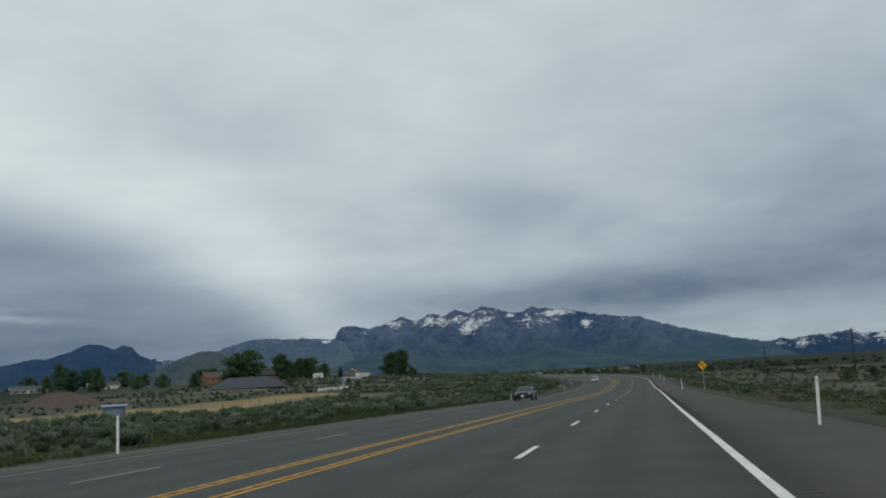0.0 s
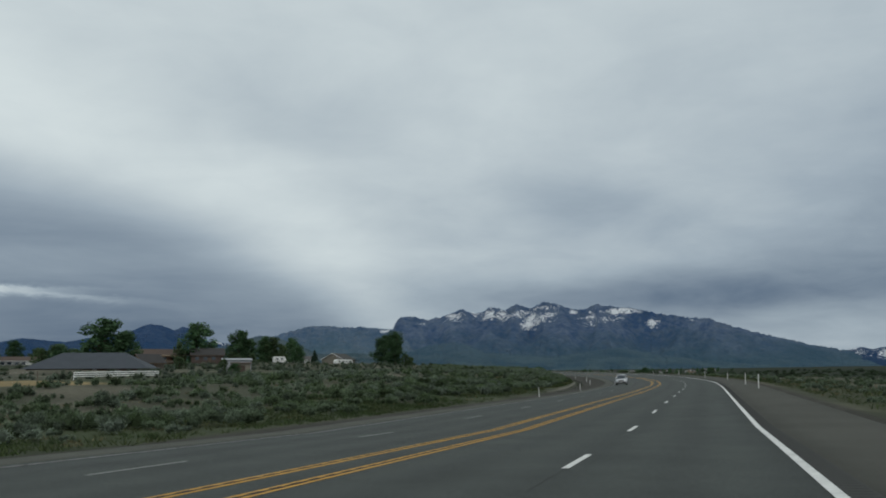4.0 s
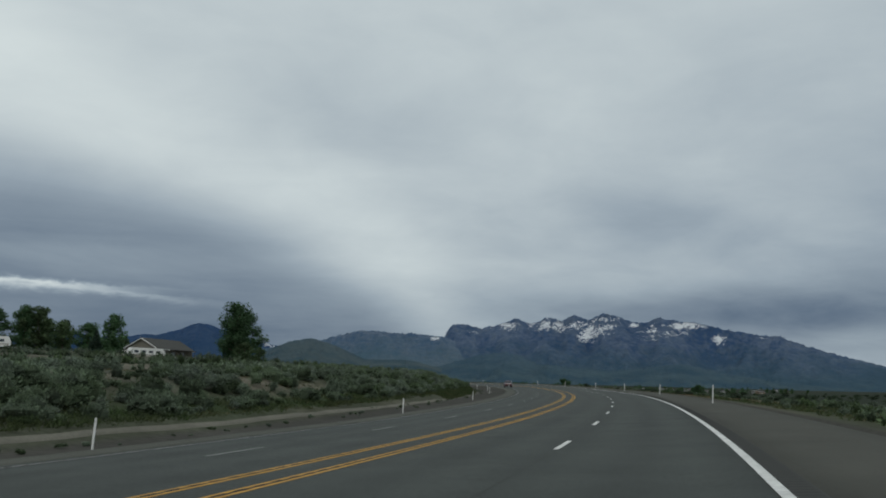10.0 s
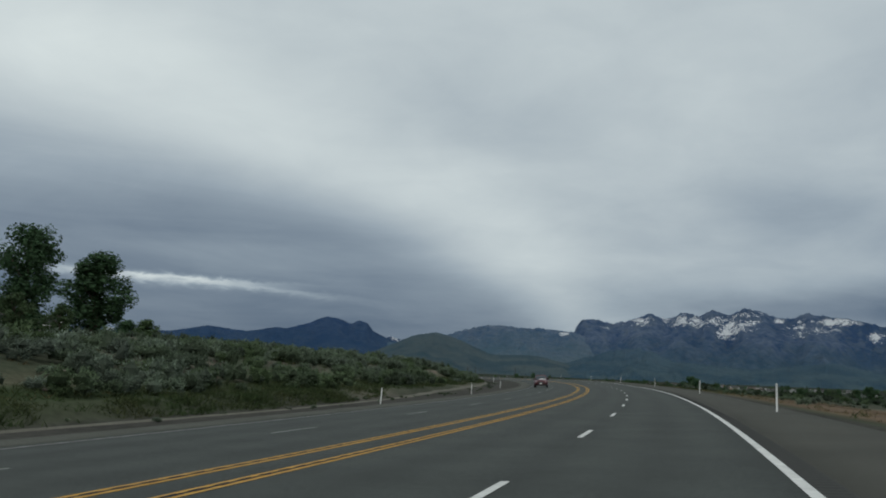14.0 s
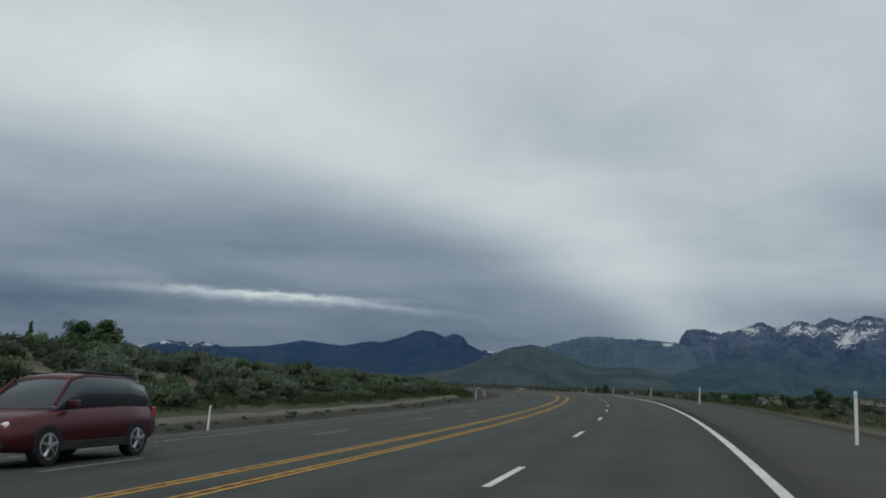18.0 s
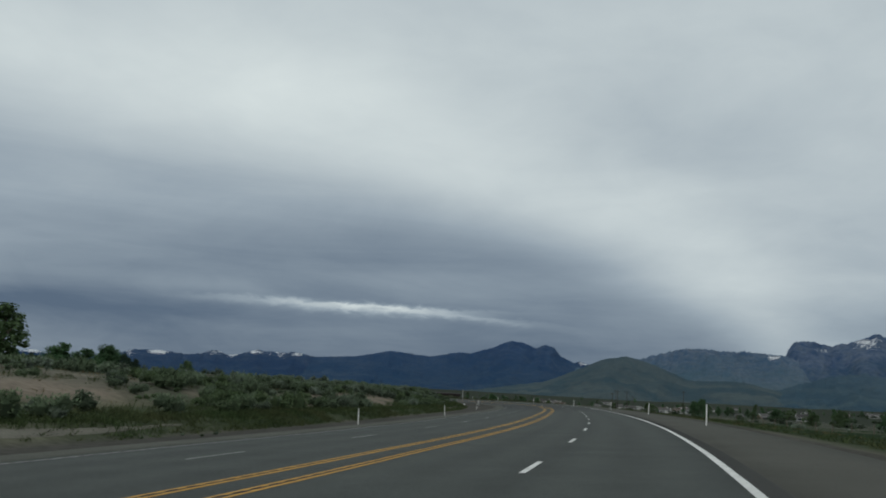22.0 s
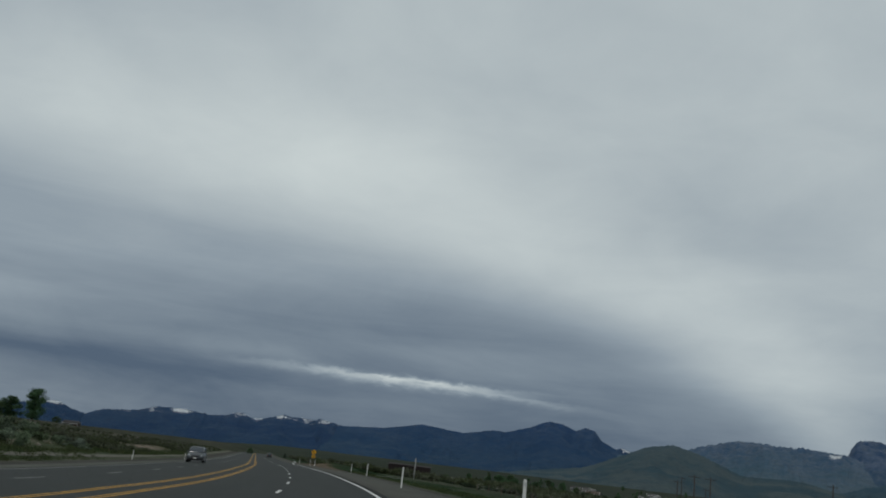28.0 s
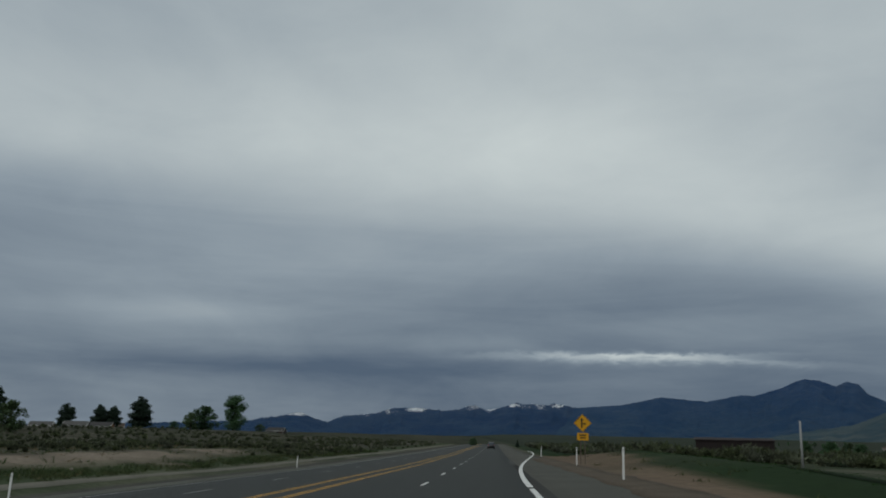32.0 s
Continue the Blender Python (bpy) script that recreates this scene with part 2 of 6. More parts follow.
def road_place(x, y):
    """s and d of places on the plan."""
    x, y = np.atleast_1d(np.asarray(x, float)), np.atleast_1d(np.asarray(y, float))
    s, d = np.empty(len(x)), np.empty(len(x))
    for a in range(0, len(x), 4000):
        px, py = x[a:a + 4000, None] - RX[None], y[a:a + 4000, None] - RY[None]
        k = (px**2 + py**2).argmin(1)
        n = np.arange(len(k))
        ux, uy = px[n, k], py[n, k]
        ahead = -ux * np.sin(RT[k]) + uy * np.cos(RT[k])
        side = ux * np.cos(RT[k]) + uy * np.sin(RT[k])
        inside = (k > 0) & (k < len(RX) - 1)
        s[a:a + 4000] = S_AXIS[k] + np.where(inside, np.clip(ahead, -STEP, STEP), 0)
        d[a:a + 4000] = np.where(inside, side, np.sign(side + 1e-9) * np.hypot(ux, uy))
    return s, d


def wave(x, y, size, seed):
    """Smooth rolling noise, about -1 to 1."""
    x, y = x / size + seed * 17.3, y / size - seed * 9.1
    return (np.sin(x * 1.7 + 1.3 * np.sin(y * 1.1 + seed)) + np.sin(y * 1.9 + 1.7 * np.sin(x * 0.9 - seed)) + np.sin((x + y) * 1.3 + 2.1 * np.sin((x - y) * 0.7))) / 3


def land(s, d, x, y):
    """Height of the ground."""
    base = np.interp(s, S_AXIS, RZ) - np.interp(s, S_AXIS, RB) * np.clip(d, -16, 9)
    rel = np.zeros(len(s))
    for at, rows in ((LEFT_AT, LEFT_LAND), (RIGHT_AT, RIGHT_LAND)):
        stations = [r[0] for r in rows]
        cols = [np.zeros(len(s))] + [np.interp(s, stations, [r[c] for r in rows]) for c in range(1, len(at))]
        sign = np.sign(at[0])
        u, prev, lo = d * sign, cols[0], at[0] * sign
        for edge, col in zip(at[1:], cols[1:]):
            hi = edge * sign
            f = np.clip((u - lo) / (hi - lo), 0, 1)
            f = f * f * (3 - 2 * f) if hi > 20 else f
            rel = np.where((u > lo), prev + (col - prev) * f, rel)
            prev, lo = col, hi
    far = np.clip(np.abs(d) - 150, 0, None)
    wide = np.interp(s, [230, 420], [0, 1])
    rel = rel + np.where(d > 0, (1 - wide) * np.interp(far, [0, 300, 1300, 3000], [0, -2, -1, 4]) + wide * np.interp(far, [0, 150, 270, 530, 1250, 1850, 3000], [0, 0.7, 1.9, 5.3, 12.3, 19, 29]), np.interp(far, [0, 250, 1300, 3000], [0, 1, 2, 8]))
    rough = np.clip((np.abs(d + 2) - 20) / 25, 0, 1)
    rel = rel + rough * (0.30 * wave(x, y, 11, 1) + 0.5 * wave(x, y, 34, 2)) + np.clip((np.abs(d) - 90) / 200, 0, 1) * 1.6 * wave(x, y, 120, 3)
    return base + rel


def ground_z(x, y):
    s, d = road_place(x, y)
    return float(land(s, d, np.atleast_1d(float(x)), np.atleast_1d(float(y)))[0])

# ---- materials ----
def material(name, colour, rough=0.8, metal=0.0, grain=0.0, grain_size=1.0, stain=0.0, stain_size=0.1, bump=0.0, bump_size=20.0, tint=None, random_tint=0.0, attribute=None, spec=0.3, island=0.0, thin=0.0, tracks=False, toned=False):
    """A surface with variation at two scales; sizes are noise scales per metre."""
    m = bpy.data.materials.new(name)
    m.use_nodes = True
    nt = m.node_tree
    bs = nt.nodes["Principled BSDF"]
    bs.inputs["Roughness"].default_value, bs.inputs["Metallic"].default_value = rough, metal
    bs.inputs["Specular IOR Level"].default_value = spec
    geo = nt.nodes.new("ShaderNodeNewGeometry")
    col = None
    if attribute:
        at = nt.nodes.new("ShaderNodeAttribute")
        at.attribute_name = attribute
        col = at.outputs["Color"]
    else:
        rgb = nt.nodes.new("ShaderNodeRGB")
        rgb.outputs[0].default_value = (*colour, 1)
        col = rgb.outputs[0]

    def vary(col, value, amount, towards=None):
        """Darkens and lightens col by a 0 to 1 value."""
        mx = nt.nodes.new("ShaderNodeMix")
        mx.data_type = "RGBA"
        if towards:
            mx.blend_type = "MIX"
            nt.links.new(math_node(nt, "MULTIPLY", value, amount), mx.inputs[0])
            mx.inputs[7].default_value = (*towards, 1)
        else:
            mx.blend_type = "MULTIPLY"
            mx.inputs[0].default_value = 1.0
            lift = math_node(nt, "MULTIPLY_ADD", value, 2 * amount, 1 - amount)
            nt.links.new(lift, mx.inputs[7])
        nt.links.new(col, mx.inputs[6])
        return mx.outputs[2]

    def noise_of(scale, detail=4.0):
        n = nt.nodes.new("ShaderNodeTexNoise")
        n.inputs["Scale"].default_value, n.inputs["Detail"].default_value = scale, detail
        nt.links.new(geo.outputs["Position"], n.inputs["Vector"])
        return n.outputs["Fac"]

    if stain:
        col = vary(col, noise_of(stain_size, 5.0), stain, None)
    if tint:
        fac = math_node(nt, "MULTIPLY_ADD", noise_of(stain_size * 1.7 + 0.01, 6.0), 3.0, -1.1)
        col = vary(col, math_node(nt, "MINIMUM", math_node(nt, "MAXIMUM", fac, 0.0), 1.0), 0.75, tint)
    if grain:
        col = vary(col, noise_of(grain_size, 3.0), grain)
    if random_tint:
        oi = nt.nodes.new("ShaderNodeObjectInfo")
        col = vary(col, oi.outputs["Random"], random_tint)
    if island:
        col = vary(col, geo.outputs["Random Per Island"], island)
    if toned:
        # colour of single plants, with the painted shade of their cores
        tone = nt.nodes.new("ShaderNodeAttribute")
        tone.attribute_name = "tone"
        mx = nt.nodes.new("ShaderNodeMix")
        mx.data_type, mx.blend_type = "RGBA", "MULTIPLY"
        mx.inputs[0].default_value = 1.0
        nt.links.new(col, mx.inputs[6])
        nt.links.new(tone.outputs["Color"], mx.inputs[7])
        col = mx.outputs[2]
    if tracks:
        at = nt.nodes.new("ShaderNodeAttribute")
        at.attribute_name = "across"
        lane = math_node(nt, "COSINE", math_node(nt, "MULTIPLY", at.outputs["Fac"], 3.43))
        patchy = math_node(nt, "MULTIPLY", lane, math_node(nt, "MULTIPLY", noise_of(0.05, 4.0), 0.5))
        col = vary(col, math_node(nt, "MULTIPLY_ADD", patchy, -1.0, 0.5), 0.22)
        # the far stretch of asphalt is darker
        far_dark = nt.nodes.new("ShaderNodeAttribute")
        far_dark.attribute_name = "far_dark"
        col = vary(col, far_dark.outputs["Fac"], 0.8, tuple(c * 0.40 for c in colour))
    nt.links.new(col, bs.inputs["Base Color"])
    if thin:
        # thin leaves let light through
        leaf = nt.nodes.new("ShaderNodeBsdfTranslucent")
        nt.links.new(col, leaf.inputs["Color"])
        mixed = nt.nodes.new("ShaderNodeMixShader")
        mixed.inputs[0].default_value = thin
        nt.links.new(bs.outputs[0], mixed.inputs[1])
        nt.links.new(leaf.outputs[0], mixed.inputs[2])
        nt.links.new(mixed.outputs[0], nt.nodes["Material Output"].inputs["Surface"])
    if bump:
        bp = nt.nodes.new("ShaderNodeBump")
        bp.inputs["Strength"].default_value, bp.inputs["Distance"].default_value = bump, 0.02
        nt.links.new(noise_of(bump_size, 4.0), bp.inputs["Height"])
        nt.links.new(bp.outputs[0], bs.inputs["Normal"])
    return m


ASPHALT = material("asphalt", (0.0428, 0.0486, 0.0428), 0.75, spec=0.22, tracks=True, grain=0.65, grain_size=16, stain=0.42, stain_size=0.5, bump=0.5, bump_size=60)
SHOULDER = material("shoulder_asphalt", (0.074, 0.0735, 0.0625), 0.88, spec=0.10, grain=0.3, grain_size=25, stain=0.25, stain_size=0.3, bump=0.5, bump_size=50)
RUMBLE = material("milled_asphalt", (0.033, 0.033, 0.030), 0.95, grain=0.3, grain_size=40, bump=0.5)
NOTCH = material("milled_notch", (0.020, 0.020, 0.020), 0.95, grain=0.3, grain_size=40)
TAR = material("crack_sealant", (0.041, 0.0452, 0.0394), 0.75, spec=0.2, grain=0.3, grain_size=8)
SHOULDER_PALE = material("pale_shoulder_gravel", (0.088, 0.090, 0.076), 0.9, spec=0.08, grain=0.35, grain_size=12, stain=0.3, stain_size=0.35, bump=0.5, bump_size=50)
WORN_WHITE = material("worn_white_road_paint", (0.30, 0.30, 0.285), 0.75, grain=0.55, grain_size=7, stain=0.45, stain_size=0.8)
WHITE_PAINT = material("white_road_paint", (0.60, 0.60, 0.57), 0.7, grain=0.35, grain_size=9, stain=0.3, stain_size=1.2)
YELLOW_PAINT = material("yellow_road_paint", (0.46, 0.25, 0.035), 0.7, grain=0.4, grain_size=9, stain=0.3, stain_size=1.1)
GROUND = material("ground", (0.1, 0.1, 0.1), 0.95, attribute="cover", spec=0.03, grain=0.55, grain_size=2.2, stain=0.45, stain_size=0.12, bump=0.8, bump_size=6)
PATH_MAT = material("pale_path", (0.140, 0.134, 0.110), 0.92, spec=0.05, grain=0.3, grain_size=6, stain=0.3, stain_size=0.4, bump=0.4)
SAGE = material("sagebrush_leaf", (0.152, 0.194, 0.148), 0.9, spec=0.05, island=0.35, stain=0.3, stain_size=0.35, tint=(0.100, 0.136, 0.090), thin=0.25, toned=True)
SAGE_FAR = material("sagebrush_leaf_distant", (0.124, 0.156, 0.124), 0.9, spec=0.05, island=0.35, stain=0.4, stain_size=0.2, tint=(0.060, 0.078, 0.052), thin=0.25, toned=True)
OLIVE_BRUSH = material("olive_brush_leaf", (0.098, 0.112, 0.078), 0.9, spec=0.05, island=0.35, stain=0.3, stain_size=0.35, tint=(0.070, 0.078, 0.050), thin=0.25, toned=True)
DRY_GRASS = material("dry_grass_blade", (0.150, 0.122, 0.068), 0.9, spec=0.05, island=0.5, stain=0.4, stain_size=0.15, thin=0.3)
GRASS = material("grass_blade", (0.046, 0.070, 0.028), 0.85, spec=0.08, island=0.5, stain=0.5, stain_size=0.15, tint=(0.080, 0.082, 0.040), thin=0.35)
LEAF_DARK = material("cottonwood_leaf", (0.056, 0.112, 0.048), 0.75, island=0.5, random_tint=0.2, thin=0.35)
FIELD_GRASS = material("field_grass_blade", (0.020, 0.052, 0.013), 0.85, spec=0.05, island=0.4, stain=0.4, stain_size=0.1, thin=0.35)
LEAF_PALE = material("willow_leaf", (0.068, 0.108, 0.046), 0.8, island=0.45, random_tint=0.2, thin=0.35)
BUSH_GREEN = material("shrub_leaf", (0.038, 0.060, 0.032), 0.85, island=0.4, stain=0.3, stain_size=0.1, thin=0.35, toned=True)
LEAF_JUNIPER = material("juniper_needle", (0.022, 0.042, 0.026), 0.85, island=0.45, random_tint=0.2, thin=0.35)
BARK = material("bark", (0.115, 0.092, 0.070), 0.95, grain=0.4, grain_size=8, stain=0.3, stain_size=1.0)
POST_WHITE = material("white_plastic", (0.74, 0.74, 0.71), 0.5, stain=0.12, stain_size=3)
REFLECT = material("reflector", (0.55, 0.56, 0.55), 0.25)
SIGN_YELLOW = material("sign_yellow", (0.68, 0.34, 0.012), 0.45, stain=0.06, stain_size=2)
BLACK = material("black_film", (0.012, 0.012, 0.012), 0.5)
STEEL = material("galvanised_steel", (0.42, 0.43, 0.43), 0.45, metal=0.8, stain=0.2, stain_size=3)
WOOD_POST = material("weathered_wood", (0.13, 0.105, 0.08), 0.9, grain=0.4, grain_size=7, stain=0.3, stain_size=1)
T_PALE = material("pale_weathered_pole", (0.30, 0.30, 0.29), 0.8, grain=0.3, grain_size=6)
POLE_WOOD = material("creosoted_pole", (0.048, 0.041, 0.036), 0.9, grain=0.35, grain_size=5)
GLASS = material("window_glass", (0.035, 0.045, 0.055), 0.08, spec=0.7)
RUBBER = material("tyre_rubber", (0.018, 0.018, 0.018), 0.85, grain=0.2, grain_size=20)
ALLOY = material("alloy_wheel", (0.34, 0.34, 0.35), 0.35, metal=0.9)
TRIM = material("black_plastic_trim", (0.02, 0.02, 0.021), 0.6)
LAMP_CLEAR = material("headlamp_lens", (0.75, 0.77, 0.78), 0.1, spec=0.8)
LAMP_RED = material("tail_lamp_lens", (0.35, 0.02, 0.015), 0.2, spec=0.7)
PLASTIC_BAG = material("white_litter", (0.75, 0.75, 0.74), 0.5)


def plain(name, colour, rough=0.7, **k):
    return material(name, colour, rough, **({"stain": 0.2, "stain_size": 0.6, "grain": 0.12, "grain_size": 9} | k))


def mountain_material(name, low, low_b, high, high_b, z_low, z_high):
    """Brushy lower slopes and bare rock above; pale ribs of rock over dark gullies, where old snow lies, also paint in
    relief shading. Reads the mesh's attribute "lie": rib, snow.
    """
    m = bpy.data.materials.new(name)
    m.use_nodes = True
    nt = m.node_tree
    bs = nt.nodes["Principled BSDF"]
    bs.inputs["Roughness"].default_value, bs.inputs["Specular IOR Level"].default_value = 0.95, 0.1
    geo = nt.nodes.new("ShaderNodeNewGeometry")
    sep = nt.nodes.new("ShaderNodeSeparateXYZ")
    nt.links.new(geo.outputs["Position"], sep.inputs[0])
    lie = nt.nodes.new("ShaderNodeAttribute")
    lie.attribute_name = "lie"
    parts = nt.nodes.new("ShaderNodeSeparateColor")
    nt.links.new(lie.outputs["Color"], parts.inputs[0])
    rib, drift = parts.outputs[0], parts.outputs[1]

    def M(op, a, b=0.0, c=0.0):
        return math_node(nt, op, a, b, c)

    def noise_of(scale, detail, rough=0.6):
        n = nt.nodes.new("ShaderNodeTexNoise")
        n.inputs["Scale"].default_value, n.inputs["Detail"].default_value, n.inputs["Roughness"].default_value = scale, detail, rough
        nt.links.new(geo.outputs["Position"], n.inputs["Vector"])
        return n.outputs["Fac"]

    def ramp(value, a, b):
        n = nt.nodes.new("ShaderNodeMapRange")
        n.inputs["From Min"].default_value, n.inputs["From Max"].default_value = a, b
        nt.links.new(value, n.inputs["Value"])
        return n.outputs["Result"]

    def blend(fac, a, b):
        mx = nt.nodes.new("ShaderNodeMix")
        mx.data_type = "RGBA"
        nt.links.new(fac, mx.inputs[0])
        for i, v in ((6, a), (7, b)):
            if isinstance(v, tuple):
                mx.inputs[i].default_value = (*v, 1)
            else:
                nt.links.new(v, mx.inputs[i])
        return mx.outputs[2]

    # streaks that run down the slopes
    draw = nt.nodes.new("ShaderNodeVectorMath")
    draw.operation = "MULTIPLY"
    draw.inputs[1].default_value = (1.0, 1.0, 0.34)
    nt.links.new(geo.outputs["Position"], draw.inputs[0])

    def streak_of(scale, detail, rough=0.65):
        n = nt.nodes.new("ShaderNodeTexNoise")
        n.inputs["Scale"].default_value, n.inputs["Detail"].default_value, n.inputs["Roughness"].default_value = scale, detail, rough
        n.inputs["Distortion"].default_value = 0.4
        nt.links.new(draw.outputs[0], n.inputs["Vector"])
        return n.outputs["Fac"]

    speck = noise_of(0.045, 6.0, 0.7)
    ribs = streak_of(0.030, 8.0, 0.70)
    patches = noise_of(0.0055, 8.0, 0.62)
    brush = blend(ramp(M("ADD", patches, M("MULTIPLY", M("SUBTRACT", ribs, 0.5), 0.35)), 0.42, 0.60), low, low_b)
    # the rib contrast also paints relief shading into the rock colour
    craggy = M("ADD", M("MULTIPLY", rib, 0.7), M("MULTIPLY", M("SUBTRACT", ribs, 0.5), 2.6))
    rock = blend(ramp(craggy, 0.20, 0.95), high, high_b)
    up = M("ADD", sep.outputs[2], M("MULTIPLY", M("SUBTRACT", patches, 0.5), 260.0))
    ground = blend(ramp(up, z_low, z_high), brush, rock)
    ground = blend(M("MULTIPLY", ramp(M("ADD", M("MULTIPLY", speck, 0.5), M("MULTIPLY", ribs, 0.5)), 0.47, 0.60), 0.38), ground, tuple(c * 0.5 for c in low))
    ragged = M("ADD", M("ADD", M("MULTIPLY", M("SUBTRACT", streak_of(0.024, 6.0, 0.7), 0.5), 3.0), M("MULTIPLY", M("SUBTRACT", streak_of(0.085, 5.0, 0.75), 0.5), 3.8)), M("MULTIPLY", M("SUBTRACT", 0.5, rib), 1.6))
    snow = M("MULTIPLY", ramp(M("ADD", drift, ragged), 0.47, 0.55), ramp(drift, 0.08, 0.2))
    nt.links.new(blend(snow, ground, (0.90, 0.93, 0.96)), bs.inputs["Base Color"])
    bp = nt.nodes.new("ShaderNodeBump")
    bp.inputs["Strength"].default_value, bp.inputs["Distance"].default_value = 1.0, 40.0
    nt.links.new(M("ADD", noise_of(0.022, 9.0, 0.72), M("MULTIPLY", ribs, 0.8)), bp.inputs["Height"])
    nt.links.new(bp.outputs[0], bs.inputs["Normal"])
    return m


# the blue haze of distance is mixed into all these base colours
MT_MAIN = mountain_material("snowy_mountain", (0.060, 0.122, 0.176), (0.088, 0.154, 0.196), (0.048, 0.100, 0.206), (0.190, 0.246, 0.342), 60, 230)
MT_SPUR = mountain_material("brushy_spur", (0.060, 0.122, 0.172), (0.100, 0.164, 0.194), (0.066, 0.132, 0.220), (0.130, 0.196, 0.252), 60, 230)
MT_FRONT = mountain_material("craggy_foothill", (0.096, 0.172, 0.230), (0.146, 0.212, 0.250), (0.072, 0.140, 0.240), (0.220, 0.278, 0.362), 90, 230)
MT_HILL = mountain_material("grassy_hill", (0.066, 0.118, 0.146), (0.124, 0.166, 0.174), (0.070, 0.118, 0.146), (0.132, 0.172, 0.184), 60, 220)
MT_LEFT = mountain_material("haze_blue_mountain", (0.028, 0.078, 0.165), (0.050, 0.102, 0.176), (0.027, 0.072, 0.171), (0.077, 0.132, 0.238), 60, 240)
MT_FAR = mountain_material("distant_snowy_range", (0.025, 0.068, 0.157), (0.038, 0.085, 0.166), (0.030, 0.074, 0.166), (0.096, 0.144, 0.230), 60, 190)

# ---- mesh helpers ----
def link_mesh(name, mesh, mats, parent=None, label=""):
    ob = new(name, mesh)
    for m in mats if isinstance(mats, (list, tuple)) else (mats,):
        mesh.materials.append(m)
    if parent is not None:
        ob.parent = parent
    return tagged(ob, label) if label else ob


def part(name, bm, mat, parent=None, label="", smooth=False):
    mesh = bpy.data.meshes.new(name)
    if smooth:
        for f in bm.faces:
            f.smooth = True
    bm.to_mesh(mesh)
    bm.free()
    return link_mesh(name, mesh, mat, parent, label)


def array_mesh(name, verts, faces):
    """A mesh from an (n, 3) array and an (m, k) array of equal-sided faces."""
    verts, faces = np.asarray(verts, np.float32), np.asarray(faces, np.int32)
    mesh = bpy.data.meshes.new(name)
    mesh.vertices.add(len(verts))
    mesh.vertices.foreach_set("co", verts.ravel())
    mesh.loops.add(faces.size)
    mesh.loops.foreach_set("vertex_index", faces.ravel())
    mesh.polygons.add(len(faces))
    mesh.polygons.foreach_set("loop_start", np.arange(0, faces.size, faces.shape[1], dtype=np.int32))
    mesh.polygons.foreach_set("loop_total", np.full(len(faces), faces.shape[1], np.int32))
    mesh.update(calc_edges=True)
    return mesh


def grid_faces(rows, cols):
    a = (np.arange(rows - 1)[:, None] * cols + np.arange(cols - 1)[None]).ravel()
    return np.stack([a, a + 1, a + cols + 1, a + cols], -1)


def box(bm, size, at=(0, 0, 0), bevel=0.0, turn=None):
    geom = bmesh.ops.create_cube(bm, size=1.0)["verts"]
    bmesh.ops.scale(bm, vec=size, verts=geom)
    if bevel:
        edges = list({e for v in geom for e in v.link_edges})
        made = bmesh.ops.bevel(bm, geom=edges, offset=bevel, segments=1, affect="EDGES")
        geom = list(set(made["verts"]) | {v for v in geom if v.is_valid})
    if turn is not None:
        bmesh.ops.rotate(bm, cent=(0, 0, 0), matrix=turn, verts=geom)
    bmesh.ops.translate(bm, vec=at, verts=geom)
    return geom


def tube(bm, a, b, r0, r1=None, sides=8):
    """A tapered round bar from a to b."""
    a, b = Vector(a), Vector(b)
    m = Matrix.Translation((a + b) / 2) @ (b - a).to_track_quat("Z", "Y").to_matrix().to_4x4()
    bmesh.ops.create_cone(bm, cap_ends=True, segments=sides, radius1=r0, radius2=r0 if r1 is None else r1, depth=(b - a).length, matrix=m)


def prism(bm, outline, depth, m=None):
    """An outline in the xz plane, given thickness along y."""
    n = len(outline)
    front = [bm.verts.new((p[0], -depth / 2, p[1])) for p in outline]
    back = [bm.verts.new((p[0], depth / 2, p[1])) for p in outline]
    bm.faces.new(front)
    bm.faces.new(back[::-1])
    for i in range(n):
        bm.faces.new((front[i], back[i], back[(i + 1) % n], front[(i + 1) % n]))
    if m is not None:
        bmesh.ops.transform(bm, matrix=m, verts=front + back)


def empty(name, m, label, category, group="", kind=""):
    ob = new(name)
    ob.matrix_world = m
    return tagged(ob, label, category, group, kind)


def road_pose(s, d, lift=0.0, turn=0.0):
    """A pose on the ground beside the road or on it: x across to the right, y ahead."""
    p = on_road(s, d)
    z = float(p[2]) if -11.8 <= d <= 7.6 else ground_z(p[0], p[1])
    return pose(float(p[0]), float(p[1]), z + lift, 0, 0, math.degrees(float(np.interp(s, S_AXIS, RT))) + turn)


def lattice(ix, iy, seed):
    h = (ix * 374761393 + iy * 668265263 + seed * 144665) & 0x7FFFFFFF
    h = ((h ^ (h >> 13)) * 1274126177) & 0x7FFFFFFF
    return ((h ^ (h >> 16)) & 0xFFFF) / 65535.0


def value_noise(x, y, seed=0):
    ix, iy = np.floor(x).astype(np.int64), np.floor(y).astype(np.int64)
    fx, fy = x - ix, y - iy
    fx, fy = fx * fx * (3 - 2 * fx), fy * fy * (3 - 2 * fy)
    a, b = lattice(ix, iy, seed), lattice(ix + 1, iy, seed)
    c, d = lattice(ix, iy + 1, seed), lattice(ix + 1, iy + 1, seed)
    return (a + (b - a) * fx) * (1 - fy) + (c + (d - c) * fx) * fy


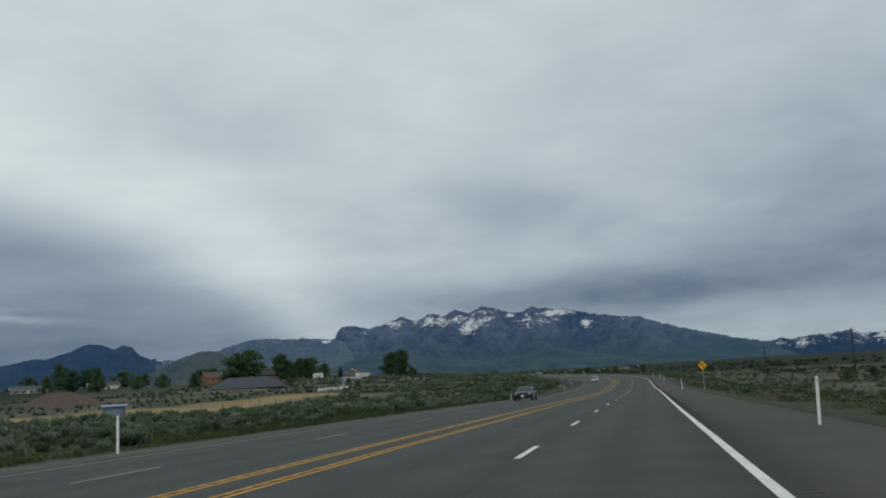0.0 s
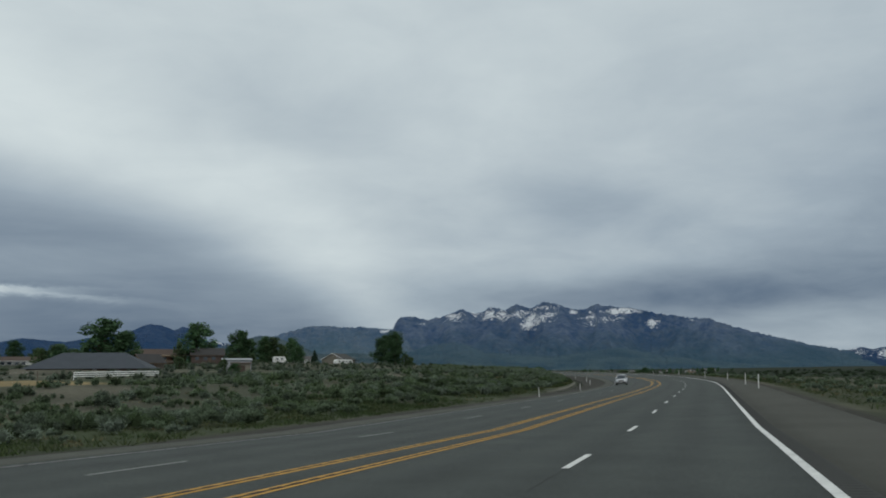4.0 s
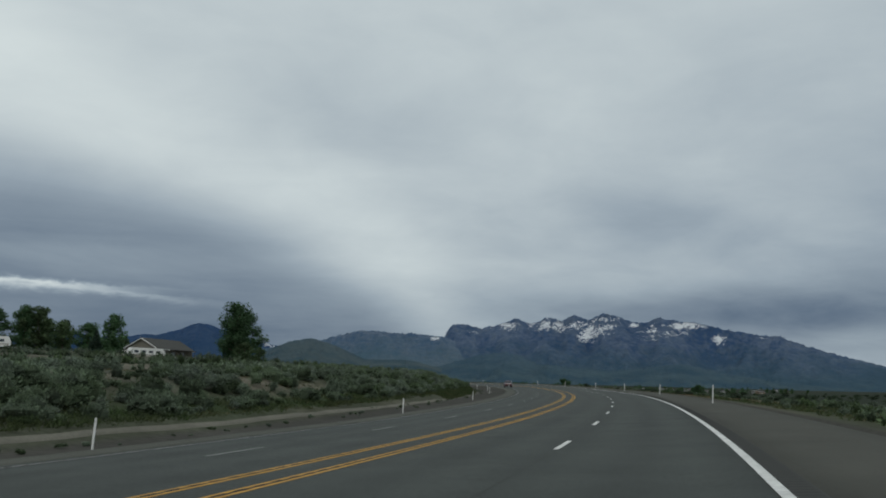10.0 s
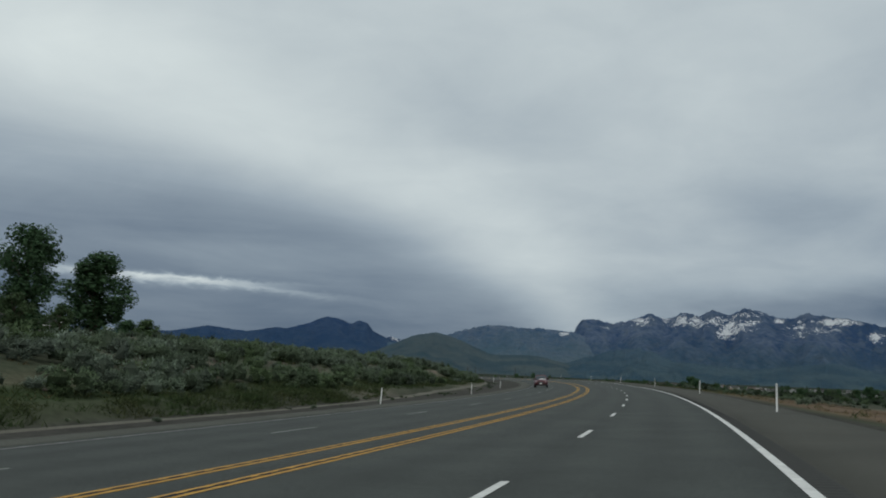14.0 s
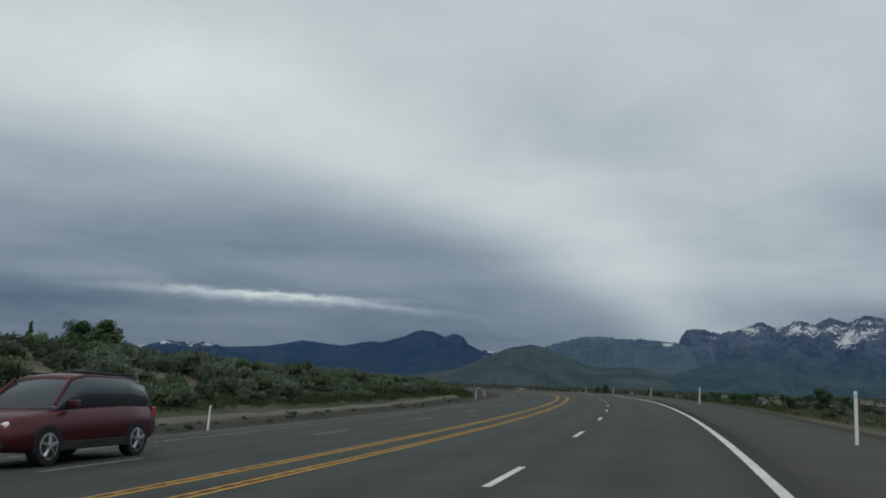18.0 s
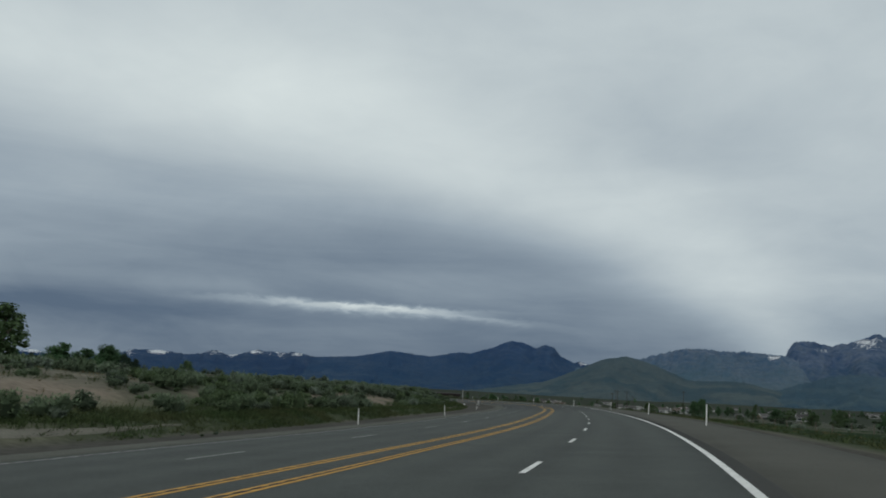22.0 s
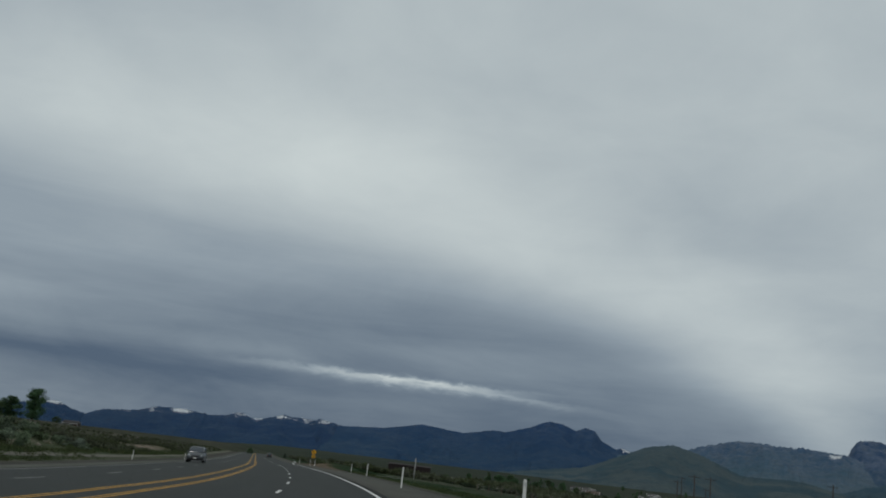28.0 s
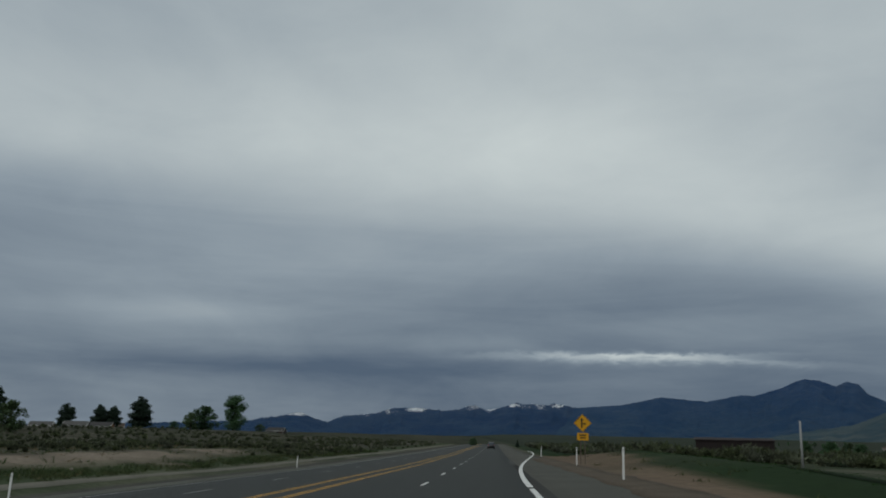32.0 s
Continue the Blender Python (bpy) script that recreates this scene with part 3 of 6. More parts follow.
def fractal(x, y, octaves=5, seed=0, ridged=False):
    total, amount, norm = 0, 1.0, 0
    for o in range(octaves):
        n = value_noise(x * 2**o + 31.7 * o, y * 2**o - 17.1 * o, seed + o)
        total = total + amount * ((1 - np.abs(2 * n - 1)) if ridged else n)
        norm, amount = norm + amount, amount * 0.5
    return total / norm

# ---- ground: a fine strip beside the road, and the open country out to the horizon, in one sheet ----
SAND, DIRT, GREEN, TAN, GRAVEL = (0.138, 0.126, 0.098), (0.066, 0.070, 0.050), (0.032, 0.050, 0.021), (0.225, 0.175, 0.092), (0.058, 0.056, 0.049)
FIELD = (0.014, 0.028, 0.010)
PALE_SAND = (0.182, 0.150, 0.118)


BANKS = [(402, -23, 6, 1.0), (416, -24.4, 8, 1.3), (440, -25, 9, 1.4), (470, -26.5, 7, 1.2), (512, -24.6, 9, 1.1), (528, -25.6, 10, 1.6), (546, -25.8, 11, 1.7), (590, -27, 8, 1.5), (606, -26.6, 8, 1.6), (637, -25.8, 12, 2.4), (672, -25, 13, 2.4), (698, -25, 11, 2.6), (714, -25.4, 9, 2.6), (838, -23, 10, 2.2), (858, -22.2, 14, 2.6), (962, -25.5, 10, 3.0), (980, -27, 14, 4.0), (1000, -28, 9, 3.6), (1068, -29, 20, 3.0)]


def bare_bank(s, d, x, y):
    """How bare the cut banks below the sagebrush hill are, 0 to 1."""
    n = fractal(x / 4.5, y / 4.5, 4, 15)
    w = np.zeros(len(s))
    for s0, d0, ws, wd in BANKS:
        w = np.maximum(w, np.exp(-(((s - s0) / ws) ** 2) - ((d - d0) / wd) ** 2))
    return np.clip((w + (n - 0.5) * 1.5 - 0.30) * 3.0, 0, 1) * np.clip(w * 4, 0, 1)


def cover(s, d, x, y):
    """Base colour of the ground: gravel verge, grass strip, sandy sagebrush land, bare cut banks, fields."""
    n = len(s)
    col = np.tile(np.array(DIRT), (n, 1))
    patch = fractal(x / 9, y / 9, 4, 5)
    big = fractal(x / 45, y / 45, 3, 9)

    def put(colour, weight):
        nonlocal col
        w = np.clip(weight, 0, 1)[:, None]
        col = col * (1 - w) + np.array(colour) * w

    put(SAND, np.clip((patch - 0.45) * 5, 0, 1) * np.where(s < 240, 0.6, 0.9))
    put(GREEN, np.clip((big - 0.52) * 5, 0, 1) * 0.5)
    put((0.036, 0.036, 0.024), np.clip((s - 870) / 40, 0, 1) * (d < -21) * np.clip(1.2 - patch, 0, 1))
    put(PALE_SAND, bare_bank(s, d, x, y))
    put(GREEN, np.exp(-(((d + 22.5) / 2.3) ** 2)) * np.clip((s - 188) / 50, 0, 1) * np.clip(patch * 3 - 0.5, 0, 1) * 0.9)
    put(GREEN, np.exp(-(((d + 24) / 8) ** 2)) * (s < 237) * np.clip(patch * 3 - 0.9, 0, 1) * 0.8)
    put(GREEN, np.clip((s - 620) / 25, 0, 1) * np.clip((880 - s) / 40, 0, 1) * np.clip((-18.4 - d) / 0.8, 0, 1) * np.clip((d + 22) / 1.5, 0, 1) * 0.7)
    put(TAN, (s < 205) * np.clip((d + 86) / 1.5, 0, 1) * np.clip((-66 - d) / 1.5, 0, 1))
    put((0.052, 0.058, 0.034), np.clip((d - 8.2) / 1.5, 0, 1) * np.clip((22 - d) / 6, 0, 1) * 0.8)
    put((0.128, 0.092, 0.062), np.clip((d - 8.6) / 2, 0, 1) * np.clip((s - 355) / 30, 0, 1) * np.clip((505 - s) / 40, 0, 1) * np.clip((34 - d) / 6, 0, 1))
    put(FIELD, np.clip((s - 556) / 50, 0, 1) * np.clip((d - 8.6) / 2, 0, 1) * np.clip((165 - d) / 30, 0, 1) * np.clip(0.8 + (big - 0.5) * 2, 0.5, 1))
    edge = np.interp(s, [885, 900, 928, 948, 974, 1010, 1080], [7.4, 8.2, 10.6, 11.4, 13.8, 13.2, 10]) + 2.4 * (patch - 0.5)
    put((0.122, 0.091, 0.064), np.clip((s - 885) / 14, 0, 1) * np.clip((1040 - s) / 30, 0, 1) * (d > 6) * np.clip((edge - d) / 1.2, 0, 1) * np.clip(0.45 + patch, 0, 1))
    verge = np.interp(s, [0, 112, 237, 610, 640, 860, 890], [18.8, 18.8, 19.3, 19.5, 18.8, 18.6, 18.6])
    put(GRAVEL, np.clip((d + verge) / 0.8 + 0.8 * (patch - 0.5), 0, 1) * np.clip((8.4 - d) / 0.9, 0, 1))
    put((0.022, 0.030, 0.020), np.clip((np.abs(d) - 110) / 150, 0, 1) * 0.9)
    put((0.040, 0.050, 0.036), np.clip((np.abs(d) - 900) / 500, 0, 1) * np.clip((big - 0.45) * 5, 0, 1) * 0.7)
    return col


def build_ground():
    ss = np.arange(-40, 1392.1, 3.0)
    dd = np.concatenate([np.arange(-165, -60, 5.0), np.arange(-60, -24, 2.0), np.arange(-24, -11.0, 0.6), [-11.2, -6, 0, 5, 7.2], np.arange(7.6, 16, 0.7), np.arange(16, 50, 2.5), np.arange(50, 166, 5.0)])
    S2, D2 = [a.ravel() for a in np.meshgrid(ss, dd, indexing="ij")]
    P = on_road(S2, D2)
    z = land(S2, D2, P[:, 0], P[:, 1])
    z = z - 0.16 * ((D2 > -11.7) & (D2 < 7.5))
    near = np.stack([P[:, 0], P[:, 1], z], -1)
    c1 = cover(S2, D2, P[:, 0], P[:, 1])
    gx = np.concatenate([np.arange(-5200, -1400, 200), np.arange(-1400, 700, 40), np.arange(700, 5201, 200)])
    gy = np.concatenate([np.arange(-3000, -300, 150), np.arange(-300, 1700, 40), np.arange(1700, 5301, 200)])
    X2, Y2 = [a.ravel() for a in np.meshgrid(gx, gy, indexing="ij")]
    s3, d3 = road_place(X2, Y2)
    z3 = land(s3, d3, X2, Y2) - 0.4 - np.where(np.abs(d3) < 150, 6.0, 0.0)
    c2 = cover(s3, d3, X2, Y2)
    verts = np.concatenate([near, np.stack([X2, Y2, z3], -1)])
    faces = np.concatenate([grid_faces(len(ss), len(dd))[:, ::-1], grid_faces(len(gx), len(gy))[:, ::-1] + len(near)])
    mesh = array_mesh("ground", verts, faces)
    mesh.polygons.foreach_set("use_smooth", np.ones(len(faces), bool))
    attr = mesh.attributes.new("cover", "FLOAT_COLOR", "POINT")
    attr.data.foreach_set("color", np.concatenate([np.concatenate([c1, c2]), np.ones((len(verts), 1))], 1).astype(np.float32).ravel())
    tagged(link_mesh("ground", mesh, GROUND), "open sagebrush country with sandy banks and green fields", "ground", kind="structure")


build_ground()


# ---- road ----
def ribbon(name, d0, d1, s0, s1, lift, mat, parent, label="", step=2.0, skirt=0.0, wobble=0.0):
    """A strip along the road between two offsets, with a thickness of skirt at its sides."""
    ss = np.arange(s0, s1 + 0.01, step)
    offs = np.array([d0, d1]) if abs(d1 - d0) < 0.5 else np.linspace(d0, d1, 4 if name != "road" else 9)
    S2, D2 = [a.ravel() for a in np.meshgrid(ss, offs, indexing="ij")]
    if wobble:
        D2 = D2 + wobble * (fractal(S2 / 3.0, D2, 3, 3) - 0.5)
    P = on_road(S2, D2)
    P[:, 2] += lift
    k = len(offs)
    faces = grid_faces(len(ss), k)[:, ::-1]
    if skirt:
        low = P.reshape(len(ss), k, 3)[:, [0, -1]].copy().reshape(-1, 3)
        low[:, 2] -= skirt
        n, r = len(P), np.arange(len(ss) - 1)
        left = np.stack([r * k, (r + 1) * k, n + 2 * (r + 1), n + 2 * r], -1)
        right = np.stack([(r + 1) * k + k - 1, r * k + k - 1, n + 2 * r + 1, n + 2 * (r + 1) + 1], -1)
        P, faces = np.concatenate([P, low]), np.concatenate([faces, left[:, ::-1], right[:, ::-1]])
    mesh = array_mesh(name, P, faces)
    if name == "road":
        across = mesh.attributes.new("across", "FLOAT", "POINT")
        across.data.foreach_set("value", np.concatenate([D2, np.zeros(len(P) - len(D2))]).astype(np.float32))
        # asphalt turns darker between s 700 and 750
        far_dark = mesh.attributes.new("far_dark", "FLOAT", "POINT")
        far_dark.data.foreach_set("value", np.concatenate([np.clip((S2 - 700) / 50, 0, 1), np.zeros(len(P) - len(D2))]).astype(np.float32))
    return link_mesh(name, mesh, mat, parent, label)


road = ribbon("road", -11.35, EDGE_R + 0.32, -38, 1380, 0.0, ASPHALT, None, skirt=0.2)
tagged(road, "worn grey four-lane asphalt highway curving to the left", "road", kind="structure")
ribbon("shoulder", EDGE_R + 0.32, 7.3, -38, 1380, -0.004, SHOULDER, road, "paler brownish paved shoulder", skirt=0.2, wobble=0.0)
ribbon("dirt_spill", 6.3, 7.9, 884, 1000, 0.012, material("spilled_dirt", (0.094, 0.078, 0.060), 0.95, spec=0.03, grain=0.4, grain_size=8, stain=0.4, stain_size=0.5, bump=0.6, bump_size=12), road, "brown dirt washed over the shoulder's edge", skirt=0.06, wobble=0.9)
ribbon("shoulder", -13.0, -11.35, -38, 1380, -0.004, SHOULDER_PALE, road, "pale grey gravelly shoulder", skirt=0.2)
ribbon("edge_line", EDGE_R - 0.08, EDGE_R + 0.08, -38, 935, 0.006, WHITE_PAINT, road, "solid white edge line")
ribbon("edge_line", EDGE_L - 0.055, EDGE_L + 0.055, -38, 1380, 0.006, WORN_WHITE, road, "worn thin white edge line")
for centre in (YELLOW_N, YELLOW_F):
    for side in (-0.098, 0.098):
        ribbon("yellow_line", centre + side - 0.055, centre + side + 0.055, -38, 1380, 0.006, YELLOW_PAINT, road, "solid yellow centre line")
ribbon("joint_seam", -0.008, 0.012, -38, 1380, 0.004, TAR, road, "dark sealed joint between the lanes", wobble=0.10)


def turn_lane_line():
    """The edge line swings out to the right where a turning lane opens."""
    ss = np.arange(935, 1080.1, 1.5)
    out = EDGE_R + 5.2 * (0.5 - 0.5 * np.cos(np.clip((ss - 935) / 135, 0, 1) * np.pi))
    a, b = on_road(ss, out - 0.1), on_road(ss, out + 0.1)
    P = np.stack([a, b], 1).reshape(-1, 3)
    P[:, 2] += 0.006
    link_mesh("edge_line", array_mesh("edge_line", P, grid_faces(len(ss), 2)[:, ::-1]), WHITE_PAINT, road, "white edge line swinging out to a turning lane")


turn_lane_line()


def scored(name, d0, d1, s0, s1, step, width, mat, lift, label):
    """Short bars milled across the road's direction."""
    ss = np.arange(s0, s1, step)
    quads = []
    for off, dd in ((-width / 2, d0), (-width / 2, d1), (width / 2, d1), (width / 2, d0)):
        quads.append(on_road(ss + off, np.full(len(ss), dd)))
    P = np.stack(quads, 1).reshape(-1, 3)
    P[:, 2] += lift
    tagged(link_mesh(name, array_mesh(name, P, np.arange(len(P)).reshape(-1, 4)), mat, road, label), kind="stuff")


ribbon("rumble_strip", EDGE_R + 0.09, EDGE_R + 0.46, -38, 990, 0.002, material("rumble_base", (0.048, 0.049, 0.043), 0.95, grain=0.3, grain_size=30), road, "darker milled rumble strip")
scored("rumble_groove", EDGE_R + 0.11, EDGE_R + 0.43, -30, 970, 0.30, 0.15, RUMBLE, 0.005, "milled grooves of the rumble strip")
scored("rumble_groove", EDGE_L - 0.16, EDGE_L + 0.02, -30, 970, 0.60, 0.22, SHOULDER_PALE, 0.009, "grooves milled into the far edge line")
for centre in (YELLOW_N, YELLOW_F):
    scored("rumble_groove", centre - 0.062, centre + 0.062, -30, 990, 0.62, 0.36, NOTCH, 0.009, "dark grooves milled between the yellow lines")


def dash_mesh(name, width, length, paint=WHITE_PAINT):
    bm = bmesh.new()
    n = 4
    left = [bm.verts.new((-width / 2, -length / 2 + length * i / n, 0)) for i in range(n + 1)]
    right = [bm.verts.new((width / 2, -length / 2 + length * i / n, 0)) for i in range(n + 1)]
    for i in range(n):
        bm.faces.new((left[i], right[i], right[i + 1], left[i + 1]))
    mesh = bpy.data.meshes.new(name)
    bm.to_mesh(mesh)
    bm.free()
    mesh.materials.append(paint)
    return mesh


def lay_dashes(mesh, d, first, last):
    s = first
    while s < last:
        a, b = on_road(s - 1.4, d), on_road(s + 1.4, d)
        across = on_road(s, d + 0.5) - on_road(s, d - 0.5)
        ahead = Vector(b - a).normalized()
        right = Vector(across).normalized()
        up = right.cross(ahead).normalized()
        m = Matrix((right, ahead, up)).transposed().to_4x4()
        ob = new("lane_dash", mesh)
        ob.parent = road
        ob.matrix_world = Matrix.Translation(Vector((a + b) / 2) + up * 0.008) @ m
        # dashes are spaced along their own line, which is shorter on the inside of the bend
        s += DASH_STEP / (1 + d * float(np.interp(s, S_AXIS, np.gradient(RT, STEP))))


DASH = dash_mesh("lane_dash", 0.13, 3.05)
lay_dashes(DASH, 0.0, DASH_AT - 4 * DASH_STEP, 715)
lay_dashes(DASH, 0.0, DASH_AT + 59.65 * DASH_STEP, 1200)
lay_dashes(dash_mesh("lane_dash_left", 0.09, 3.05, WORN_WHITE), DASH_L, 3.7 - 3 * DASH_STEP, 1200)


def build_path(s0, s1):
    """The narrow pale path between the road and the hill."""
    ss = np.arange(s0, s1, 2.0)
    offs = np.array([-0.30, -0.19, 0.19, 0.30])
    S2, D2 = [a.ravel() for a in np.meshgrid(ss, offs, indexing="ij")]
    D2 = np.interp(S2, [238, 340, 395, 430, 480, 640], [-19.4, -19.5, -18.8, -18.1, -19.3, -19.6]) + D2 * np.clip(np.minimum(S2 - s0, s1 - S2) / 14 + 0.02, 0.02, 1) * (0.75 + 0.5 * fractal(S2 / 11, S2 * 0, 3, 4))
    D2 = D2 + 0.10 * np.sin(S2 / 17) + 0.35 * (fractal(S2 / 3, D2 * 2, 3, 8) - 0.5)
    P = on_road(S2, D2)
    P[:, 2] = land(S2, D2, P[:, 0], P[:, 1]) + np.tile([-0.06, 0.04, 0.04, -0.06], len(ss))
    tagged(link_mesh("path", array_mesh("path", P, grid_faces(len(ss), 4)[:, ::-1]), PATH_MAT), "narrow pale dirt path below the sagebrush hill", "path", kind="structure")


build_path(238, 640)
build_path(716, 1370)


# ---- mountains ----
def mountain_range(name, ridge, centre, r_ridge, r_foot, foot_z, mat, label, seed, jag=5.0, spur=0.55, cols=300, rows=56, fields=(), snow_from=None, strength=1.0):
    """A range seen end to end: heights of its crest by compass angle (degrees left of north) round a centre, falling to its foot in spurs and gullies.
    fields: snow fields as angle, height, half width and half height; snow_from: the height above which patches lie anywhere."""
    ang, top = [np.array(c, float) for c in zip(*sorted(ridge))]
    az = np.linspace(ang[0], ang[-1], cols)
    crest = np.interp(az, ang, top) + jag * (fractal(az * 3.1, az * 0 + seed, 5, seed) - 0.5) + 1.2 * jag * (fractal(az * 11, az * 0 + seed, 4, seed + 2, ridged=True) - 0.5)
    u = np.concatenate([np.linspace(0, 1, rows), [1.02, 1.06, 1.12]])
    A, U = [a.ravel() for a in np.meshgrid(az, u, indexing="ij")]
    C = np.repeat(crest, len(u))
    arc = np.radians(A) * r_ridge
    shift = 260 * (fractal(arc / 700, U * 2.0, 3, seed + 3) - 0.5) * (1 - U)
    gully = fractal((arc + shift) / 300, U * 1.5, 5, seed + 7, ridged=True) - 0.55
    rills = fractal((arc + shift * 0.6) / 75, U * 3.0, 4, seed + 9, ridged=True) - 0.55
    lump = fractal((arc + shift) / 900, U * 1.2 + 5, 4, seed + 11) - 0.5
    rise = np.clip(U, 0, 1) ** 1.35
    env = np.clip(4 * U * (1 - U), 0, 1) ** 0.8
    H = foot_z + (C - foot_z) * rise + (C - foot_z) * env * (spur * (0.46 * gully + 0.13 * rills) + 0.32 * lump)
    H = np.where(U > 1, C - (U - 1) * 900, H)
    R = r_foot + (r_ridge - r_foot) * np.minimum(U, 1) + np.clip(U - 1, 0, None) * 1500
    R = R + 90 * (fractal(arc / 400, U * 0 + 2, 3, seed + 5) - 0.5) * np.clip(U * 3, 0, 1)
    P = np.stack([centre[0] - np.sin(np.radians(A)) * R, centre[1] + np.cos(np.radians(A)) * R, H], -1)
    # raised rock ribs; their colour also carries the painted gully shade
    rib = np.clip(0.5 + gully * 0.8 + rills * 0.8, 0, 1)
    drift = np.zeros(len(A))
    for a0, z0, wa, wz in fields:
        drift = np.maximum(drift, strength * np.exp(-(((A - a0) / wa) ** 2) - ((H - z0) / wz) ** 2))
    if snow_from is not None:
        drift = np.maximum(drift, 0.5 * np.clip((H - snow_from) / 60, 0, 1))
    mesh = array_mesh(name, P, grid_faces(len(az), len(u)))
    mesh.polygons.foreach_set("use_smooth", np.ones(len(mesh.polygons), bool))
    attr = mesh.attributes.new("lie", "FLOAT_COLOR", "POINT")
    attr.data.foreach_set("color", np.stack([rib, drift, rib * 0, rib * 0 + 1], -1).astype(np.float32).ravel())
    tagged(link_mesh(name, mesh, mat), label, "mountain", kind="structure")

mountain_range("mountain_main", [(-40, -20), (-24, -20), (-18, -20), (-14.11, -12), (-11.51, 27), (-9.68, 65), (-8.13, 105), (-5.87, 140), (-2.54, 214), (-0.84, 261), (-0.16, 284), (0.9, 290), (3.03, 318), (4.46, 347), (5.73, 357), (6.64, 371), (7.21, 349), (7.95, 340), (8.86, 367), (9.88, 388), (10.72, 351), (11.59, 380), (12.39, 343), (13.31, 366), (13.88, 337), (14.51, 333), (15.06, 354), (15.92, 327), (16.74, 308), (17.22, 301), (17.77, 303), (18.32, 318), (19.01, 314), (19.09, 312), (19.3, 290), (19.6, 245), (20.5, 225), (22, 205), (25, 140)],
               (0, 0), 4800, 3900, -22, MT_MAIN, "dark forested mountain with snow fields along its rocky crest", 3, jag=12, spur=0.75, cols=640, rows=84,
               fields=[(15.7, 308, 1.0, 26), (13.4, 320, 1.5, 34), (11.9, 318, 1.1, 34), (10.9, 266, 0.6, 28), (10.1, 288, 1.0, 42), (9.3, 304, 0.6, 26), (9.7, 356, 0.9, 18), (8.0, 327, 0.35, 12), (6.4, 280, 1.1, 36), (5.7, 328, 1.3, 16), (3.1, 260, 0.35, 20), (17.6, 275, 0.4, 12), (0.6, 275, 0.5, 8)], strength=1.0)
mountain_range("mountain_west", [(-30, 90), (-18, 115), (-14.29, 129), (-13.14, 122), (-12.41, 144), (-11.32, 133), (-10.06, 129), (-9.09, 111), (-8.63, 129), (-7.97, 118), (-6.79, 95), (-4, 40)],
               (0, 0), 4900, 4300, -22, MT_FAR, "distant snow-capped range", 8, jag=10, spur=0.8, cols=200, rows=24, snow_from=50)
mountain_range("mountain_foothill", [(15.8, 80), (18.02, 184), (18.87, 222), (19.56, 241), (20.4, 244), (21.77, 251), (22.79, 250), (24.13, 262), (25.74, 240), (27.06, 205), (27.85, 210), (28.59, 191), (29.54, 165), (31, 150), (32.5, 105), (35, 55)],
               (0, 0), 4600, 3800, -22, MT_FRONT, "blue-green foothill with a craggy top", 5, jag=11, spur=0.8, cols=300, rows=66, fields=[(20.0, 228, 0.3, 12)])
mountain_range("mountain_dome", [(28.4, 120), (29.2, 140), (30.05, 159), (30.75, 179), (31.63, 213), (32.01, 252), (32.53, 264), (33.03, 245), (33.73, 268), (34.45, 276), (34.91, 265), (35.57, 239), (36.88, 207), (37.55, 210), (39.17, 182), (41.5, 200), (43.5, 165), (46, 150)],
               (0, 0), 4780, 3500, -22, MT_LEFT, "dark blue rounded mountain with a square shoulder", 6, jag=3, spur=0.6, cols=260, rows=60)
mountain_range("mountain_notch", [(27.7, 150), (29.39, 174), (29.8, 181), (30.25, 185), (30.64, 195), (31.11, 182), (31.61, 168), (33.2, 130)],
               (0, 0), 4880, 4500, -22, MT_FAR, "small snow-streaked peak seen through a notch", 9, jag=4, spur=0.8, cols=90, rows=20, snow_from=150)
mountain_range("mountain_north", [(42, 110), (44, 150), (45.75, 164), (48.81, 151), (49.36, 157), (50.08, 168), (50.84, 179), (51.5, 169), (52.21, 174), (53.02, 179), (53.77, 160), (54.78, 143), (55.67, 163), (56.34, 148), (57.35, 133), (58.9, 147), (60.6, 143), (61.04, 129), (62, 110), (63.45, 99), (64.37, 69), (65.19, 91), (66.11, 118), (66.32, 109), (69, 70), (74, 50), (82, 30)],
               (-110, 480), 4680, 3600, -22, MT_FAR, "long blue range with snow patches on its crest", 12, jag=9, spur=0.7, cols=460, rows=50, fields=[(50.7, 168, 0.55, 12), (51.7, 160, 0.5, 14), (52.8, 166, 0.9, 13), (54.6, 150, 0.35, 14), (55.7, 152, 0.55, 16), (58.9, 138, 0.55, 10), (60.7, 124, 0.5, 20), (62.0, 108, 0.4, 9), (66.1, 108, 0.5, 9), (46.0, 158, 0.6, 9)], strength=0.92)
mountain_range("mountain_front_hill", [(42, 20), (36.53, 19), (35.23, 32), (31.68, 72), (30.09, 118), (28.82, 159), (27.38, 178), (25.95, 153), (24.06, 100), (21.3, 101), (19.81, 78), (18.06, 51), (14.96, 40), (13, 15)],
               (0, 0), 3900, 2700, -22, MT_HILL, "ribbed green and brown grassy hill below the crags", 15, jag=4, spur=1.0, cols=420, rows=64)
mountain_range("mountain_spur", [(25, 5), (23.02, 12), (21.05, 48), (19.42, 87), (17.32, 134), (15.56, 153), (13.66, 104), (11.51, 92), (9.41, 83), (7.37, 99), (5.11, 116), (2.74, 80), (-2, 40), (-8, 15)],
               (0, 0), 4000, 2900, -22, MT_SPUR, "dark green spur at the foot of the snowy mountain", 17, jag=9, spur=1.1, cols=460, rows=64)

